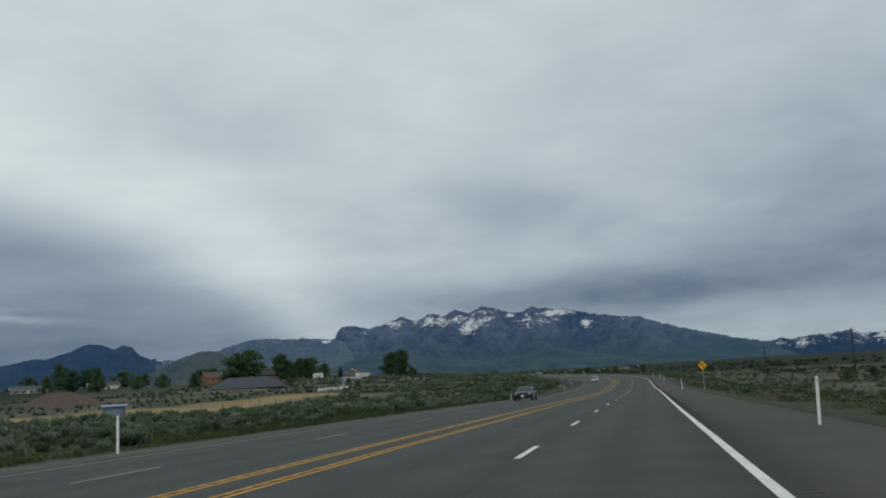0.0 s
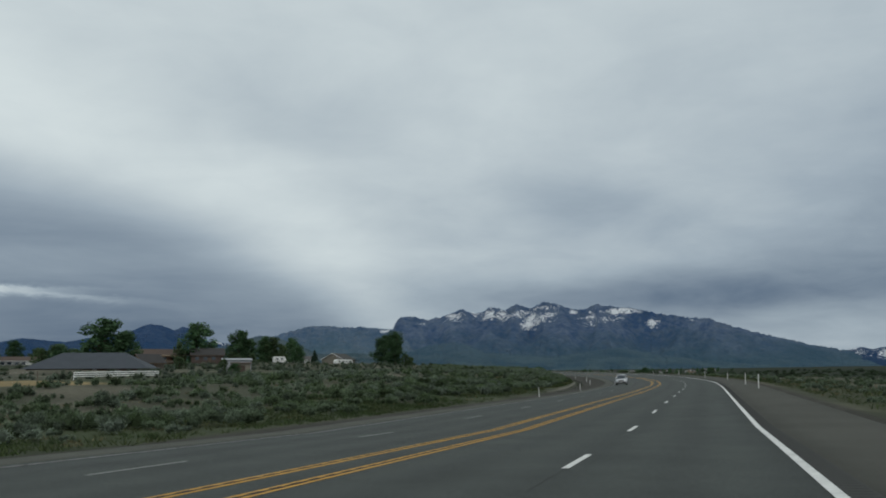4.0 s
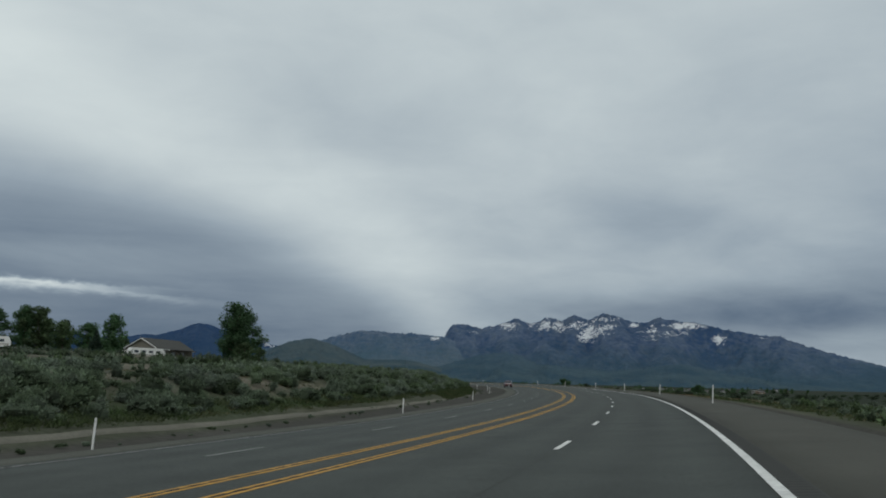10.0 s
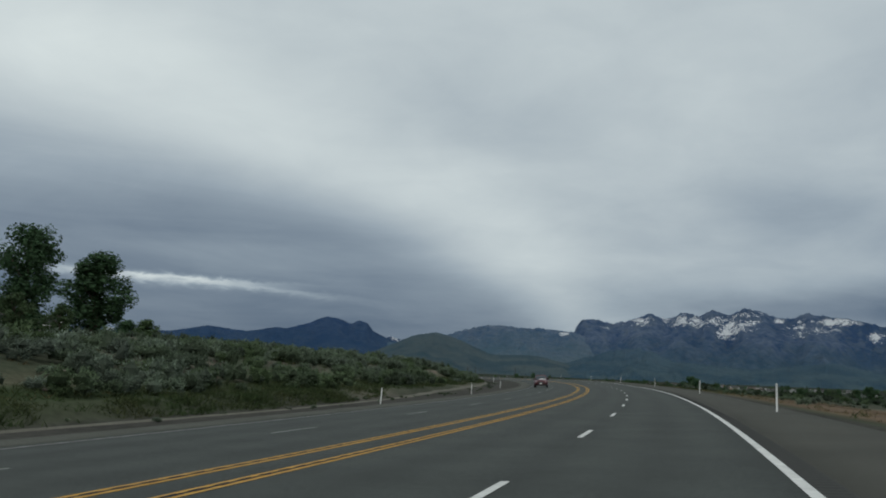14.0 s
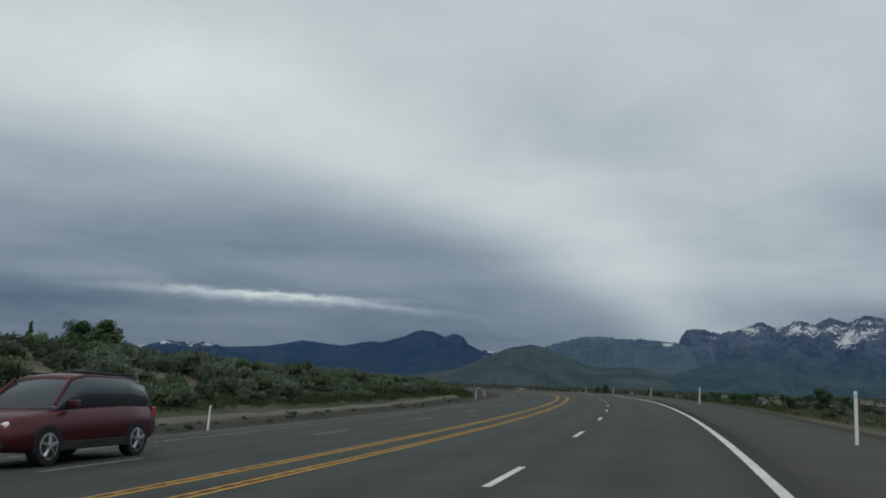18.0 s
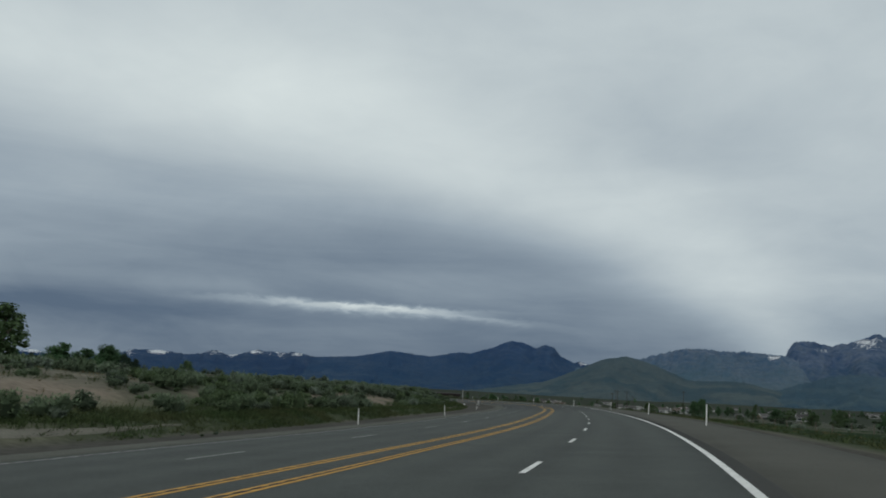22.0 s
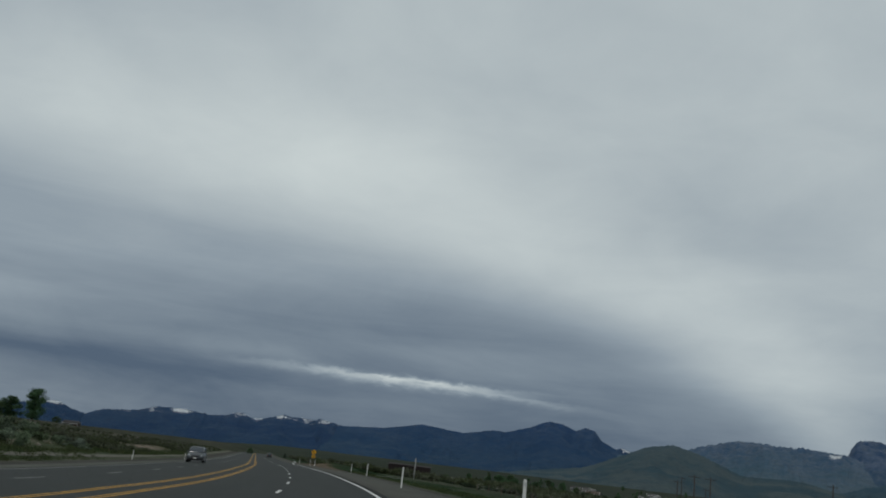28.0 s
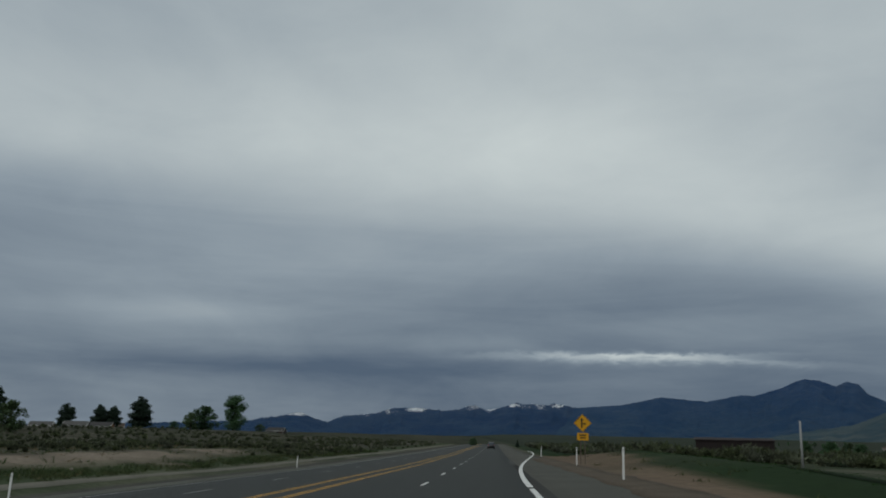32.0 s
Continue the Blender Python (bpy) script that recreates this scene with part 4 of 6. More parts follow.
# ---- roadside furniture ----
def delineator():
    ob = empty("delineator_post", Matrix(), "slim white flexible delineator post beside the shoulder", "post", "delineator posts")
    bm = bmesh.new()
    prism(bm, [(-0.036, -0.15), (0.036, -0.15), (0.036, 1.12), (0.024, 1.16), (-0.024, 1.16), (-0.036, 1.12)], 0.02)
    box(bm, (0.012, 0.026, 1.2), (0.03, 0.012, 0.45))
    box(bm, (0.012, 0.026, 1.2), (-0.03, 0.012, 0.45))
    part("blade", bm, POST_WHITE, ob)
    bm = bmesh.new()
    box(bm, (0.055, 0.006, 0.09), (0, -0.016, 1.05), 0.002)
    part("reflector", bm, REFLECT, ob, "silver reflector patch")
    return ob


first_post = delineator()
posts_right = [(s, 6.4 if s < 850 else 7.9) for s in (23, 110, 190, 213, 250, 291, 337, 382, 424, 466, 513, 557, 600, 648, 689, 746, 792, 824, 862, 965, 1010)] + [(895, 9.4), (939, 7.2)]
posts_left = [(23, -12.6)] + [(s, -16.0) for s in (121, 211, 255, 303, 344, 389, 442, 481, 526, 618, 658, 701, 751, 940, 990)] + [(796, -14.0), (887, -18.2)]
for k, (s, d) in enumerate(posts_right + posts_left):
    lean = random.uniform(-3, 3)
    m = road_pose(s, d) @ pose(0, 0, 0, random.uniform(-2, 2), lean, random.uniform(-12, 12))
    if k == 0:
        first_post.matrix_world = m
    else:
        copy_thing(first_post, m)


def arrow_shape(bm, points, width, tip, y):
    """A bent arrow: a thick line through the points with a head at its end, in the xz plane."""
    pts = [Vector((p[0], 0, p[1])) for p in points]
    left, right = [], []
    for i, p in enumerate(pts):
        t = (pts[min(i + 1, len(pts) - 1)] - pts[max(i - 1, 0)]).normalized()
        n = Vector((-t.z, 0, t.x)) * width / 2
        left.append(bm.verts.new(p + n + Vector((0, y, 0))))
        right.append(bm.verts.new(p - n + Vector((0, y, 0))))
    for i in range(len(pts) - 1):
        bm.faces.new((left[i], right[i], right[i + 1], left[i + 1]))
    t = (pts[-1] - pts[-2]).normalized()
    n = Vector((-t.z, 0, t.x)) * width * 1.35
    bm.faces.new([bm.verts.new(v + Vector((0, y, 0))) for v in (pts[-1] + n, pts[-1] - n, pts[-1] + t * tip)])


def warning_sign(m, arrow, plaque, label):
    ob = empty("warning_sign", m, label, "road sign")
    bm = bmesh.new()
    for x in (-0.05, 0.05) if plaque else (0,):
        box(bm, (0.06, 0.06, 2.6 if not plaque else 2.6), (x * 3, 0.05, 1.3 if not plaque else 1.3), 0.005)
    part("post", bm, STEEL if not plaque else WOOD_POST, ob)
    half, c = (0.62, 2.85) if not plaque else (0.62, 2.75)
    bm = bmesh.new()
    prism(bm, [(0, c - half), (half, c), (0, c + half), (-half, c)], 0.012)
    part("panel", bm, SIGN_YELLOW, ob, "yellow diamond panel")
    bm = bmesh.new()
    for k in range(4):
        a, b = [(math.sin(math.pi / 2 * (k + j)) * (half - 0.05), c - math.cos(math.pi / 2 * (k + j)) * (half - 0.05)) for j in (0, 1)]
        arrow_shape(bm, [a, b], 0.025, 0.0, -0.0085)
    part("border", bm, BLACK, ob, "black border line")
    bm = bmesh.new()
    if arrow == "curve":
        arrow_shape(bm, [(0.13, c - 0.33), (0.13, c - 0.12), (0.10, c + 0.02), (0.02, c + 0.10), (-0.10, c + 0.13)], 0.10, 0.17, -0.009)
    else:
        arrow_shape(bm, [(-0.06, c - 0.33), (-0.06, c + 0.18)], 0.10, 0.17, -0.009)
        box(bm, (0.26, 0.004, 0.09), (0.10, -0.009, c - 0.05))
    part("arrow", bm, BLACK, ob, "black arrow symbol")
    if plaque:
        bm = bmesh.new()
        box(bm, (0.78, 0.012, 0.5), (0, 0, c - half - 0.3), 0.004)
        part("plaque", bm, SIGN_YELLOW, ob, "small yellow plaque with illegible writing")
        bm = bmesh.new()
        for r in range(2):
            box(bm, (0.5 - 0.12 * r, 0.004, 0.09), (0, -0.009, c - half - 0.2 - 0.17 * r))
        part("writing_bar", bm, BLACK, ob)
    return ob


p = on_road(112, 9.1)
warning_sign(pose(float(p[0]), float(p[1]), ground_z(p[0], p[1]), 0, 0, 8), "curve", False, "yellow diamond sign with a black left-curve arrow")
warning_sign(road_pose(968, 8.6, 0, 4), "side", True, "yellow diamond junction sign with a plaque on a post")


def irrigation_pipe(s0, s1, d0, d1):
    """A line of thin aluminium pipe lying in the field, on small stands at its joints."""
    ob = empty("irrigation_pipe", Matrix(), "thin pale aluminium irrigation pipe lying in the green field", "pipe")
    ss = np.arange(s0, s1 + 1, 9.0)
    spots = []
    for v in ss:
        q = on_road(float(v), d0 + (d1 - d0) * (v - s0) / (s1 - s0) + 0.25 * math.sin(v * 0.11))
        spots.append(Vector((float(q[0]), float(q[1]), ground_z(q[0], q[1]) + 0.12)))
    for a, b in zip(spots[:-1], spots[1:]):
        bm = bmesh.new()
        tube(bm, a, b, 0.028, 0.028, 6)
        part("pipe", bm, PIPE, ob, smooth=True)
    for q in spots:
        bm = bmesh.new()
        tube(bm, q - Vector((0, 0, 0.25)), q, 0.02, 0.02, 6)
        part("stand", bm, STEEL, ob)


PIPE = material("dull_aluminium", (0.30, 0.31, 0.31), 0.5, metal=0.4, stain=0.2, stain_size=2)
irrigation_pipe(896, 1008, 13.2, 35.0)


def utility_pole(m, height, arms):
    ob = empty("utility_pole", m, "dark weathered wooden utility pole with a crossarm" if arms else "slim pale bare pole in the field", "pole", "utility poles")
    bm = bmesh.new()
    tube(bm, (0, 0, -0.5), (0, 0, height), 0.17, 0.11, 10)
    part("shaft", bm, POLE_WOOD if arms else T_PALE, ob, smooth=True)
    if arms:
        bm = bmesh.new()
        box(bm, (2.4, 0.1, 0.12), (0, 0.14, height - 0.5), 0.01)
        part("crossarm", bm, POLE_WOOD, ob)
        for x in (-1.1, -0.4, 0.4, 1.1):
            bm = bmesh.new()
            tube(bm, (x, 0.14, height - 0.45), (x, 0.14, height - 0.25), 0.045, 0.03, 6)
            part("insulator", bm, GLASS, ob)
    return ob


def stand(x, y, turn=0.0, sink=0.0):
    return pose(x, y, ground_z(x, y) - sink, 0, 0, turn)


for x, y, h, arms in ((-308, 935, 9.0, True), (35, 248, 7.8, True), (40, 171, 9.2, True), (45, 82, 10.6, True), (-280, 893, 8.9, True), (-320, 958, 10.9, True), (-284, 907, 9.4, True), (-258, 906, 9.9, True), (-370, 902, 5.6, False), (-339, 1007, 9.4, True)):
    utility_pole(stand(x, y, random.uniform(40, 70)), h, arms)


def wire_fence(points, gap, height, label, wires=4, rail=False, colour=WOOD_POST):
    """Posts along a line on the ground, with strands between them."""
    ob = empty("fence", Matrix(), label, "fence")
    spots = []
    for (x0, y0), (x1, y1) in zip(points[:-1], points[1:]):
        n = max(1, int(math.hypot(x1 - x0, y1 - y0) / gap))
        spots += [(x0 + (x1 - x0) * k / n, y0 + (y1 - y0) * k / n) for k in range(n)]
    spots.append(points[-1])
    places = [Vector((x, y, ground_z(x, y))) for x, y in spots]
    bm = bmesh.new()
    tube(bm, (0, 0, -0.3), (0, 0, height), 0.06, 0.05, 6)
    mesh = bpy.data.meshes.new("post")
    bm.to_mesh(mesh)
    bm.free()
    mesh.materials.append(colour)
    for q in places:
        o = new("post", mesh)
        o.parent = ob
        o.matrix_world = Matrix.Translation(q) @ pose(0, 0, 0, random.uniform(-4, 4), random.uniform(-4, 4), 0)
    for k in range(wires):
        z = height * (0.95 - 0.8 * k / max(1, wires))
        bm = bmesh.new()
        for a, b in zip(places[:-1], places[1:]):
            if rail:
                tube(bm, a + Vector((0, 0, z)), b + Vector((0, 0, z)), 0.07, 0.07, 4)
            else:
                tube(bm, a + Vector((0, 0, z)), b + Vector((0, 0, z)), 0.003, 0.003, 3)
        part("rail" if rail else "wire", bm, colour if rail else STEEL, ob)
    return ob


def along(s0, s1, d, step=40):
    return [tuple(float(v) for v in on_road(s, d)[:2]) for s in np.arange(s0, s1 + 1, step)]


wire_fence(along(-24, 200, -63.5, 35), 6.5, 1.5, "weathered wooden posts with slack fence wire in sagebrush")
wire_fence(along(0, 250, 28, 40), 6, 1.2, "weathered wooden posts with slack fence wire in sagebrush")
wire_fence(along(606, 953, 35, 40), 7, 1.2, "thin wire fence with wooden posts along the green field")
wire_fence([(-76.0, 207.0), (-74.5, 214.0), (-73.0, 221.0)], 2.4, 1.0, "white painted rail fence beside the dry field", 3, True, POST_WHITE)


# ---- houses ----
def house(m, name, label, length, width, wall_h, roof_h, wall_mat, roof_mat, trim_mat, windows=3, garage=False, chimney=False, porch=False, over=0.5, hip=0.0):
    """A one-storey house: ridge along x, long front at -y."""
    ob = empty(name, m, label, "house")
    bm = bmesh.new()
    w, l = width / 2, length / 2
    if hip:
        box(bm, (length, width, wall_h + 0.6), (0, 0, wall_h / 2 - 0.3))
    else:
        prism(bm, [(-w, -0.6), (w, -0.6), (w, wall_h), (0, wall_h + roof_h), (-w, wall_h)], length, Matrix.Rotation(math.pi / 2, 4, "Z"))
    part("wall", bm, wall_mat, ob)
    if hip:
        bm = bmesh.new()
        eave = [bm.verts.new((x * (l + over), y * (w + over), wall_h + 0.02)) for x, y in ((-1, -1), (1, -1), (1, 1), (-1, 1))]
        ridge = [bm.verts.new((x * (l - hip), 0, wall_h + roof_h)) for x in (-1, 1)]
        for f in ((eave[0], eave[1], ridge[1], ridge[0]), (eave[1], eave[2], ridge[1]), (eave[2], eave[3], ridge[0], ridge[1]), (eave[3], eave[0], ridge[0]), eave[::-1]):
            bm.faces.new(f)
        part("roof", bm, roof_mat, ob)
    sides = () if hip else (-1, 1)
    slope = math.atan2(roof_h, w)
    run = math.hypot(roof_h, w) + over
    for side in sides:
        bm = bmesh.new()
        box(bm, (length + 2 * over, run, 0.16), (0, 0, 0), 0.02)
        mid = Vector((0, side * (run / 2) * math.cos(slope), wall_h + roof_h + 0.1 - (run / 2) * math.sin(slope)))
        bmesh.ops.transform(bm, matrix=Matrix.Translation(mid) @ Matrix.Rotation(-side * slope, 4, "X"), verts=bm.verts[:])
        part("roof", bm, roof_mat, ob)
        bm = bmesh.new()
        edge = Vector((0, side * (run - 0.02) * math.cos(slope), wall_h + roof_h - 0.02 - run * math.sin(slope)))
        box(bm, (length + 2 * over, 0.05, 0.2), edge)
        part("fascia", bm, trim_mat, ob)
    for side in sides:
        for slopeside in (-1, 1):
            bm = bmesh.new()
            tube(bm, (side * (l + over + 0.01), 0, wall_h + roof_h), (side * (l + over + 0.01), slopeside * run * math.cos(slope), wall_h + roof_h - run * math.sin(slope)), 0.11, 0.11, 4)
            part("bargeboard", bm, trim_mat, ob)

    def window(x, y, z, ww, hh, face):
        frame = bmesh.new()
        if face == "front":
            box(frame, (ww + 0.16, 0.08, hh + 0.16), (x, y, z), 0.01)
            f = part("window", frame, trim_mat, ob)
            g = bmesh.new()
            box(g, (ww, 0.03, hh), (x, y - 0.04, z))
        else:
            box(frame, (0.08, ww + 0.16, hh + 0.16), (x, y, z), 0.01)
            f = part("window", frame, trim_mat, ob)
            g = bmesh.new()
            box(g, (0.03, ww, hh), (x + math.copysign(0.04, x), y, z))
        part("pane", g, GLASS, f)

    for k in range(windows):
        x = -l + length * (k + 0.7) / (windows + (0.9 if not garage else 1.8))
        window(x, -w - 0.03, wall_h * 0.58, 1.5, 1.15, "front")
        window(x, w + 0.03, wall_h * 0.58, 1.2, 1.0, "front")
    for side in (-1, 1):
        window(side * (l + 0.03), -w * 0.35, wall_h * 0.58, 1.3, 1.1, "end")
    bm = bmesh.new()
    box(bm, (0.95, 0.08, 2.05), (l * 0.15, -w - 0.03, 1.05), 0.01)
    d = part("door", bm, trim_mat, ob)
    bm = bmesh.new()
    tube(bm, (l * 0.15 + 0.35, -w - 0.12, 1.0), (l * 0.15 + 0.35, -w - 0.07, 1.0), 0.04, 0.04, 8)
    part("handle", bm, STEEL, d)
    if garage:
        bm = bmesh.new()
        box(bm, (4.8, 0.08, 2.2), (l - 3.1, -w - 0.03, 1.1), 0.01)
        g = part("garage_door", bm, trim_mat, ob, "wide white garage door")
        for r in range(3):
            bm = bmesh.new()
            box(bm, (4.7, 0.03, 0.05), (l - 3.1, -w - 0.08, 0.55 + 0.55 * r))
            part("panel_joint", bm, wall_mat, g)
    if chimney:
        bm = bmesh.new()
        box(bm, (0.7, 0.7, 1.6), (-l * 0.3, 0.4, wall_h + roof_h + 0.2), 0.03)
        part("chimney", bm, BARK, ob)
    if porch:
        bm = bmesh.new()
        box(bm, (length * 0.55, 2.4, 0.18), (-l * 0.2 + length * 0.2, -w - 1.2, 0.5), 0.02)
        part("deck", bm, WOOD_POST, ob, "brown wooden deck")
        for k in range(5):
            bm = bmesh.new()
            box(bm, (0.12, 0.12, 2.6), (-l * 0.2 + length * 0.2 - length * 0.26 + length * 0.13 * k, -w - 2.3, 1.3))
            part("porch_post", bm, WOOD_POST, ob)
        bm = bmesh.new()
        box(bm, (length * 0.58, 2.7, 0.12), (-l * 0.2 + length * 0.2, -w - 1.2, 2.65), 0.02)
        part("porch_roof", bm, roof_mat, ob)
        bm = bmesh.new()
        box(bm, (length * 0.55, 0.06, 0.5), (-l * 0.2 + length * 0.2, -w - 2.34, 0.95))
        part("railing", bm, WOOD_POST, ob)
    return ob


W_BEIGE = plain("beige_siding", (0.215, 0.195, 0.16))
W_TAN = plain("tan_siding", (0.30, 0.22, 0.15))
W_BROWN = plain("reddish_brown_siding", (0.20, 0.105, 0.06))
W_WHITE = plain("white_siding", (0.36, 0.36, 0.34))
W_PALE = plain("pale_grey_siding", (0.24, 0.24, 0.23))
W_DARK = plain("dark_brown_siding", (0.07, 0.05, 0.04))
W_RUST = plain("rust_red_metal", (0.024, 0.0175, 0.0165), 0.9)
R_GREY = plain("grey_shingle", (0.078, 0.076, 0.072), 0.9, bump=0.5)
R_BROWN = plain("brown_shingle", (0.080, 0.059, 0.047), 0.9, bump=0.5)
R_BLUE = plain("blue_grey_shingle", (0.050, 0.058, 0.068), 0.85, bump=0.5)
R_DARK = plain("dark_shingle", (0.045, 0.043, 0.042), 0.9, bump=0.5)
T_WHITE = plain("white_trim", (0.66, 0.66, 0.63))
T_BROWN = plain("brown_trim", (0.12, 0.085, 0.06))

house(stand(-152, 467, 92, 1.1), "house", "beige ranch house with a grey gable roof and wooden deck", 15, 9.5, 2.9, 2.5, plain("olive_grey_siding", (0.165, 0.155, 0.125)), plain("weathered_grey_shingle", (0.058, 0.058, 0.053), 0.9, bump=0.5), T_WHITE, 3, porch=True)
house(stand(-190, 506, 40), "house", "pale house with a low grey roof on the hill", 13, 8, 2.7, 1.7, W_BEIGE, R_GREY, T_WHITE, 3, garage=True)
house(stand(-204.6, 411, 50), "house", "reddish-brown wooden house with a tan trim", 19, 10, 3.4, 2.3, W_BROWN, R_BROWN, plain("tan_trim", (0.42, 0.33, 0.22)), 4, porch=True)
house(stand(-186, 416, 35), "house", "dark brown house in the shade of tall trees", 12, 9, 3.4, 2.6, W_DARK, R_DARK, T_BROWN, 3)
house(stand(-128, 179, 40, 3.0), "house", "tan house with a wide brown hip-like roof", 18, 13, 2.4, 3.4, W_TAN, R_BROWN, T_BROWN, 4, chimney=True, over=0.9, hip=6.5)
house(stand(-126, 274, 25, 2.2), "house", "low house with a broad blue-grey shingle roof", 24, 14, 2.2, 3.6, plain("brown_brick", (0.12, 0.08, 0.06)), R_BLUE, T_WHITE, 4, over=0.9, hip=5.5)
house(stand(-128, 296, 70, 0.6), "house", "small brown outbuilding with a gable front behind the white fence", 6, 5, 2.2, 1.9, plain("grey_brown_boards", (0.13, 0.11, 0.09)), R_DARK, T_BROWN, 1)
house(stand(-300, 388, 40, 1.6), "house", "small pale farmhouse among trees", 14, 8, 2.6, 1.6, W_PALE, R_GREY, T_WHITE, 3)
house(stand(-271, 410, 40, 1.6), "house", "small pale farmhouse with a brown roof", 15, 8, 2.6, 1.6, W_PALE, R_BROWN, T_WHITE, 4, garage=True)
house(stand(-320, 363, 30, 0.8), "house", "two-tone white house at the field edge", 13, 9, 5.2, 1.6, W_WHITE, R_DARK, T_WHITE, 3)
house(stand(-345, 664, 100), "house", "white gabled house with a dark roof on the hilltop", 11, 8, 4.4, 2.9, W_WHITE, R_DARK, T_WHITE, 2)
for x, y, t, wm, rm, lab in ((-774, 875, 70, W_DARK, R_GREY, "dark brown house behind dense junipers"), (-791, 890, 60, W_BROWN, R_DARK, "brown house behind dense junipers"), (-808, 863, 70, W_BEIGE, R_GREY, "beige house at the edge of the hill"), (-842, 905, 80, W_BROWN, R_BROWN, "reddish house between dark trees"), (-879, 1017, 50, W_DARK, R_DARK, "low dark brown house on the far slope")):
    house(stand(x, y, t, 1.9), "house", lab, 11, 8, 2.6, 2.0, wm, rm, T_WHITE, 3)
for x, y, t, wm, rm, lab in ((-469, 1228, 20, W_PALE, R_GREY, "pale grey valley house with a grey roof"), (-446, 1235, 30, W_BEIGE, R_BROWN, "beige valley house among low trees"), (-421, 1195, 10, W_PALE, R_GREY, "pale grey valley house with a grey roof"), (-271, 1070, 25, W_PALE, R_DARK, "pale grey valley house beside trees"), (-513, 1279, 40, W_BEIGE, R_GREY, "beige valley house among low trees"), (-554, 1250, 15, W_PALE, R_BROWN, "pale grey valley house with a brown roof"), (-322, 1142, 50, W_TAN, R_GREY, "tan valley house with a grey roof"), (-229, 1099, 60, W_PALE, R_GREY, "pale grey valley house beside trees"), (-177, 1076, 20, W_BEIGE, R_BROWN, "beige valley house among low trees"), (-129, 1083, 30, W_PALE, R_GREY, "pale grey valley house beside trees"), (-604, 1315, 30, W_PALE, R_GREY, "pale grey valley house beside green fields"), (-655, 1368, 10, W_BEIGE, R_DARK, "beige valley house with a dark roof")):
    house(stand(x, y, t, 1.0), "house", lab, random.uniform(7, 9.5), 6.5, 2.4, 1.8, wm, rm, T_WHITE, 3, garage=True)


town = random.Random(8)
STYLES = [(W_PALE, R_GREY, "pale grey valley house with a grey roof"), (W_WHITE, R_GREY, "white valley house with a grey roof"), (W_BEIGE, R_BROWN, "beige valley house with a brown roof"), (W_WHITE, R_DARK, "white valley house with a dark roof"), (W_TAN, R_GREY, "tan valley house with a grey roof")]
for k in range(60):
    turn, far = radians(town.uniform(-6, 40)), town.uniform(480, 1250)
    x, y = -90 - far * math.sin(turn), 600 + far * math.cos(turn)
    wm, rm, lab = STYLES[k % len(STYLES)]
    if road_place(x, y)[1][0] > 250:
        house(stand(x, y, town.uniform(0, 180), 0.6), "house", lab, town.uniform(7, 10.5), town.uniform(5.5, 7), 2.4, 1.5, wm, rm, T_WHITE, 2)


def shed(m, label, length, width, h, wall_mat, roof_mat):
    ob = empty("shed", m, label, "shed")
    bm = bmesh.new()
    box(bm, (length, width, h + 0.4), (0, 0, h / 2 - 0.2))
    part("wall", bm, wall_mat, ob)
    bm = bmesh.new()
    box(bm, (length + 0.5, width + 0.5, 0.12), (0, 0, h + 0.1), 0.02, Matrix.Rotation(radians(5), 3, "X"))
    part("roof", bm, roof_mat, ob)
    bm = bmesh.new()
    box(bm, (1.6, 0.08, h * 0.75), (0, -width / 2 - 0.03, h * 0.38), 0.01)
    part("door", bm, roof_mat, ob)
    for k in range(int(length / 0.8)):
        bm = bmesh.new()
        box(bm, (0.06, 0.04, h), (-length / 2 + 0.4 + 0.8 * k, -width / 2 - 0.02, h / 2))
        part("batten", bm, wall_mat, ob)


shed(stand(-66, 105, 30), "small blue-grey metal garden shed before the dry field", 2.8, 2.0, 1.5, plain("blue_grey_metal", (0.11, 0.15, 0.20), 0.5), plain("pale_blue_metal_roof", (0.15, 0.19, 0.24), 0.5))
shed(stand(-88, 269, 35), "pale grey metal shed beside the dry field", 5.5, 3.2, 2.4, plain("pale_grey_metal", (0.36, 0.38, 0.40), 0.5), plain("grey_metal_roof", (0.30, 0.31, 0.32), 0.5))
shed(stand(-85.7, 266.7, 30), "small tan garden shed", 3.6, 2.6, 1.7, W_BEIGE, R_BROWN)
shed(stand(-424.6, 951.5, 44, 0.0), "long low rust-red shed behind brush", 15, 6, 4.3, W_RUST, W_RUST)
shed(stand(-281.4, 1011.4, 40), "small grey pump house in the field", 4, 3, 2.2, W_PALE, R_GREY)


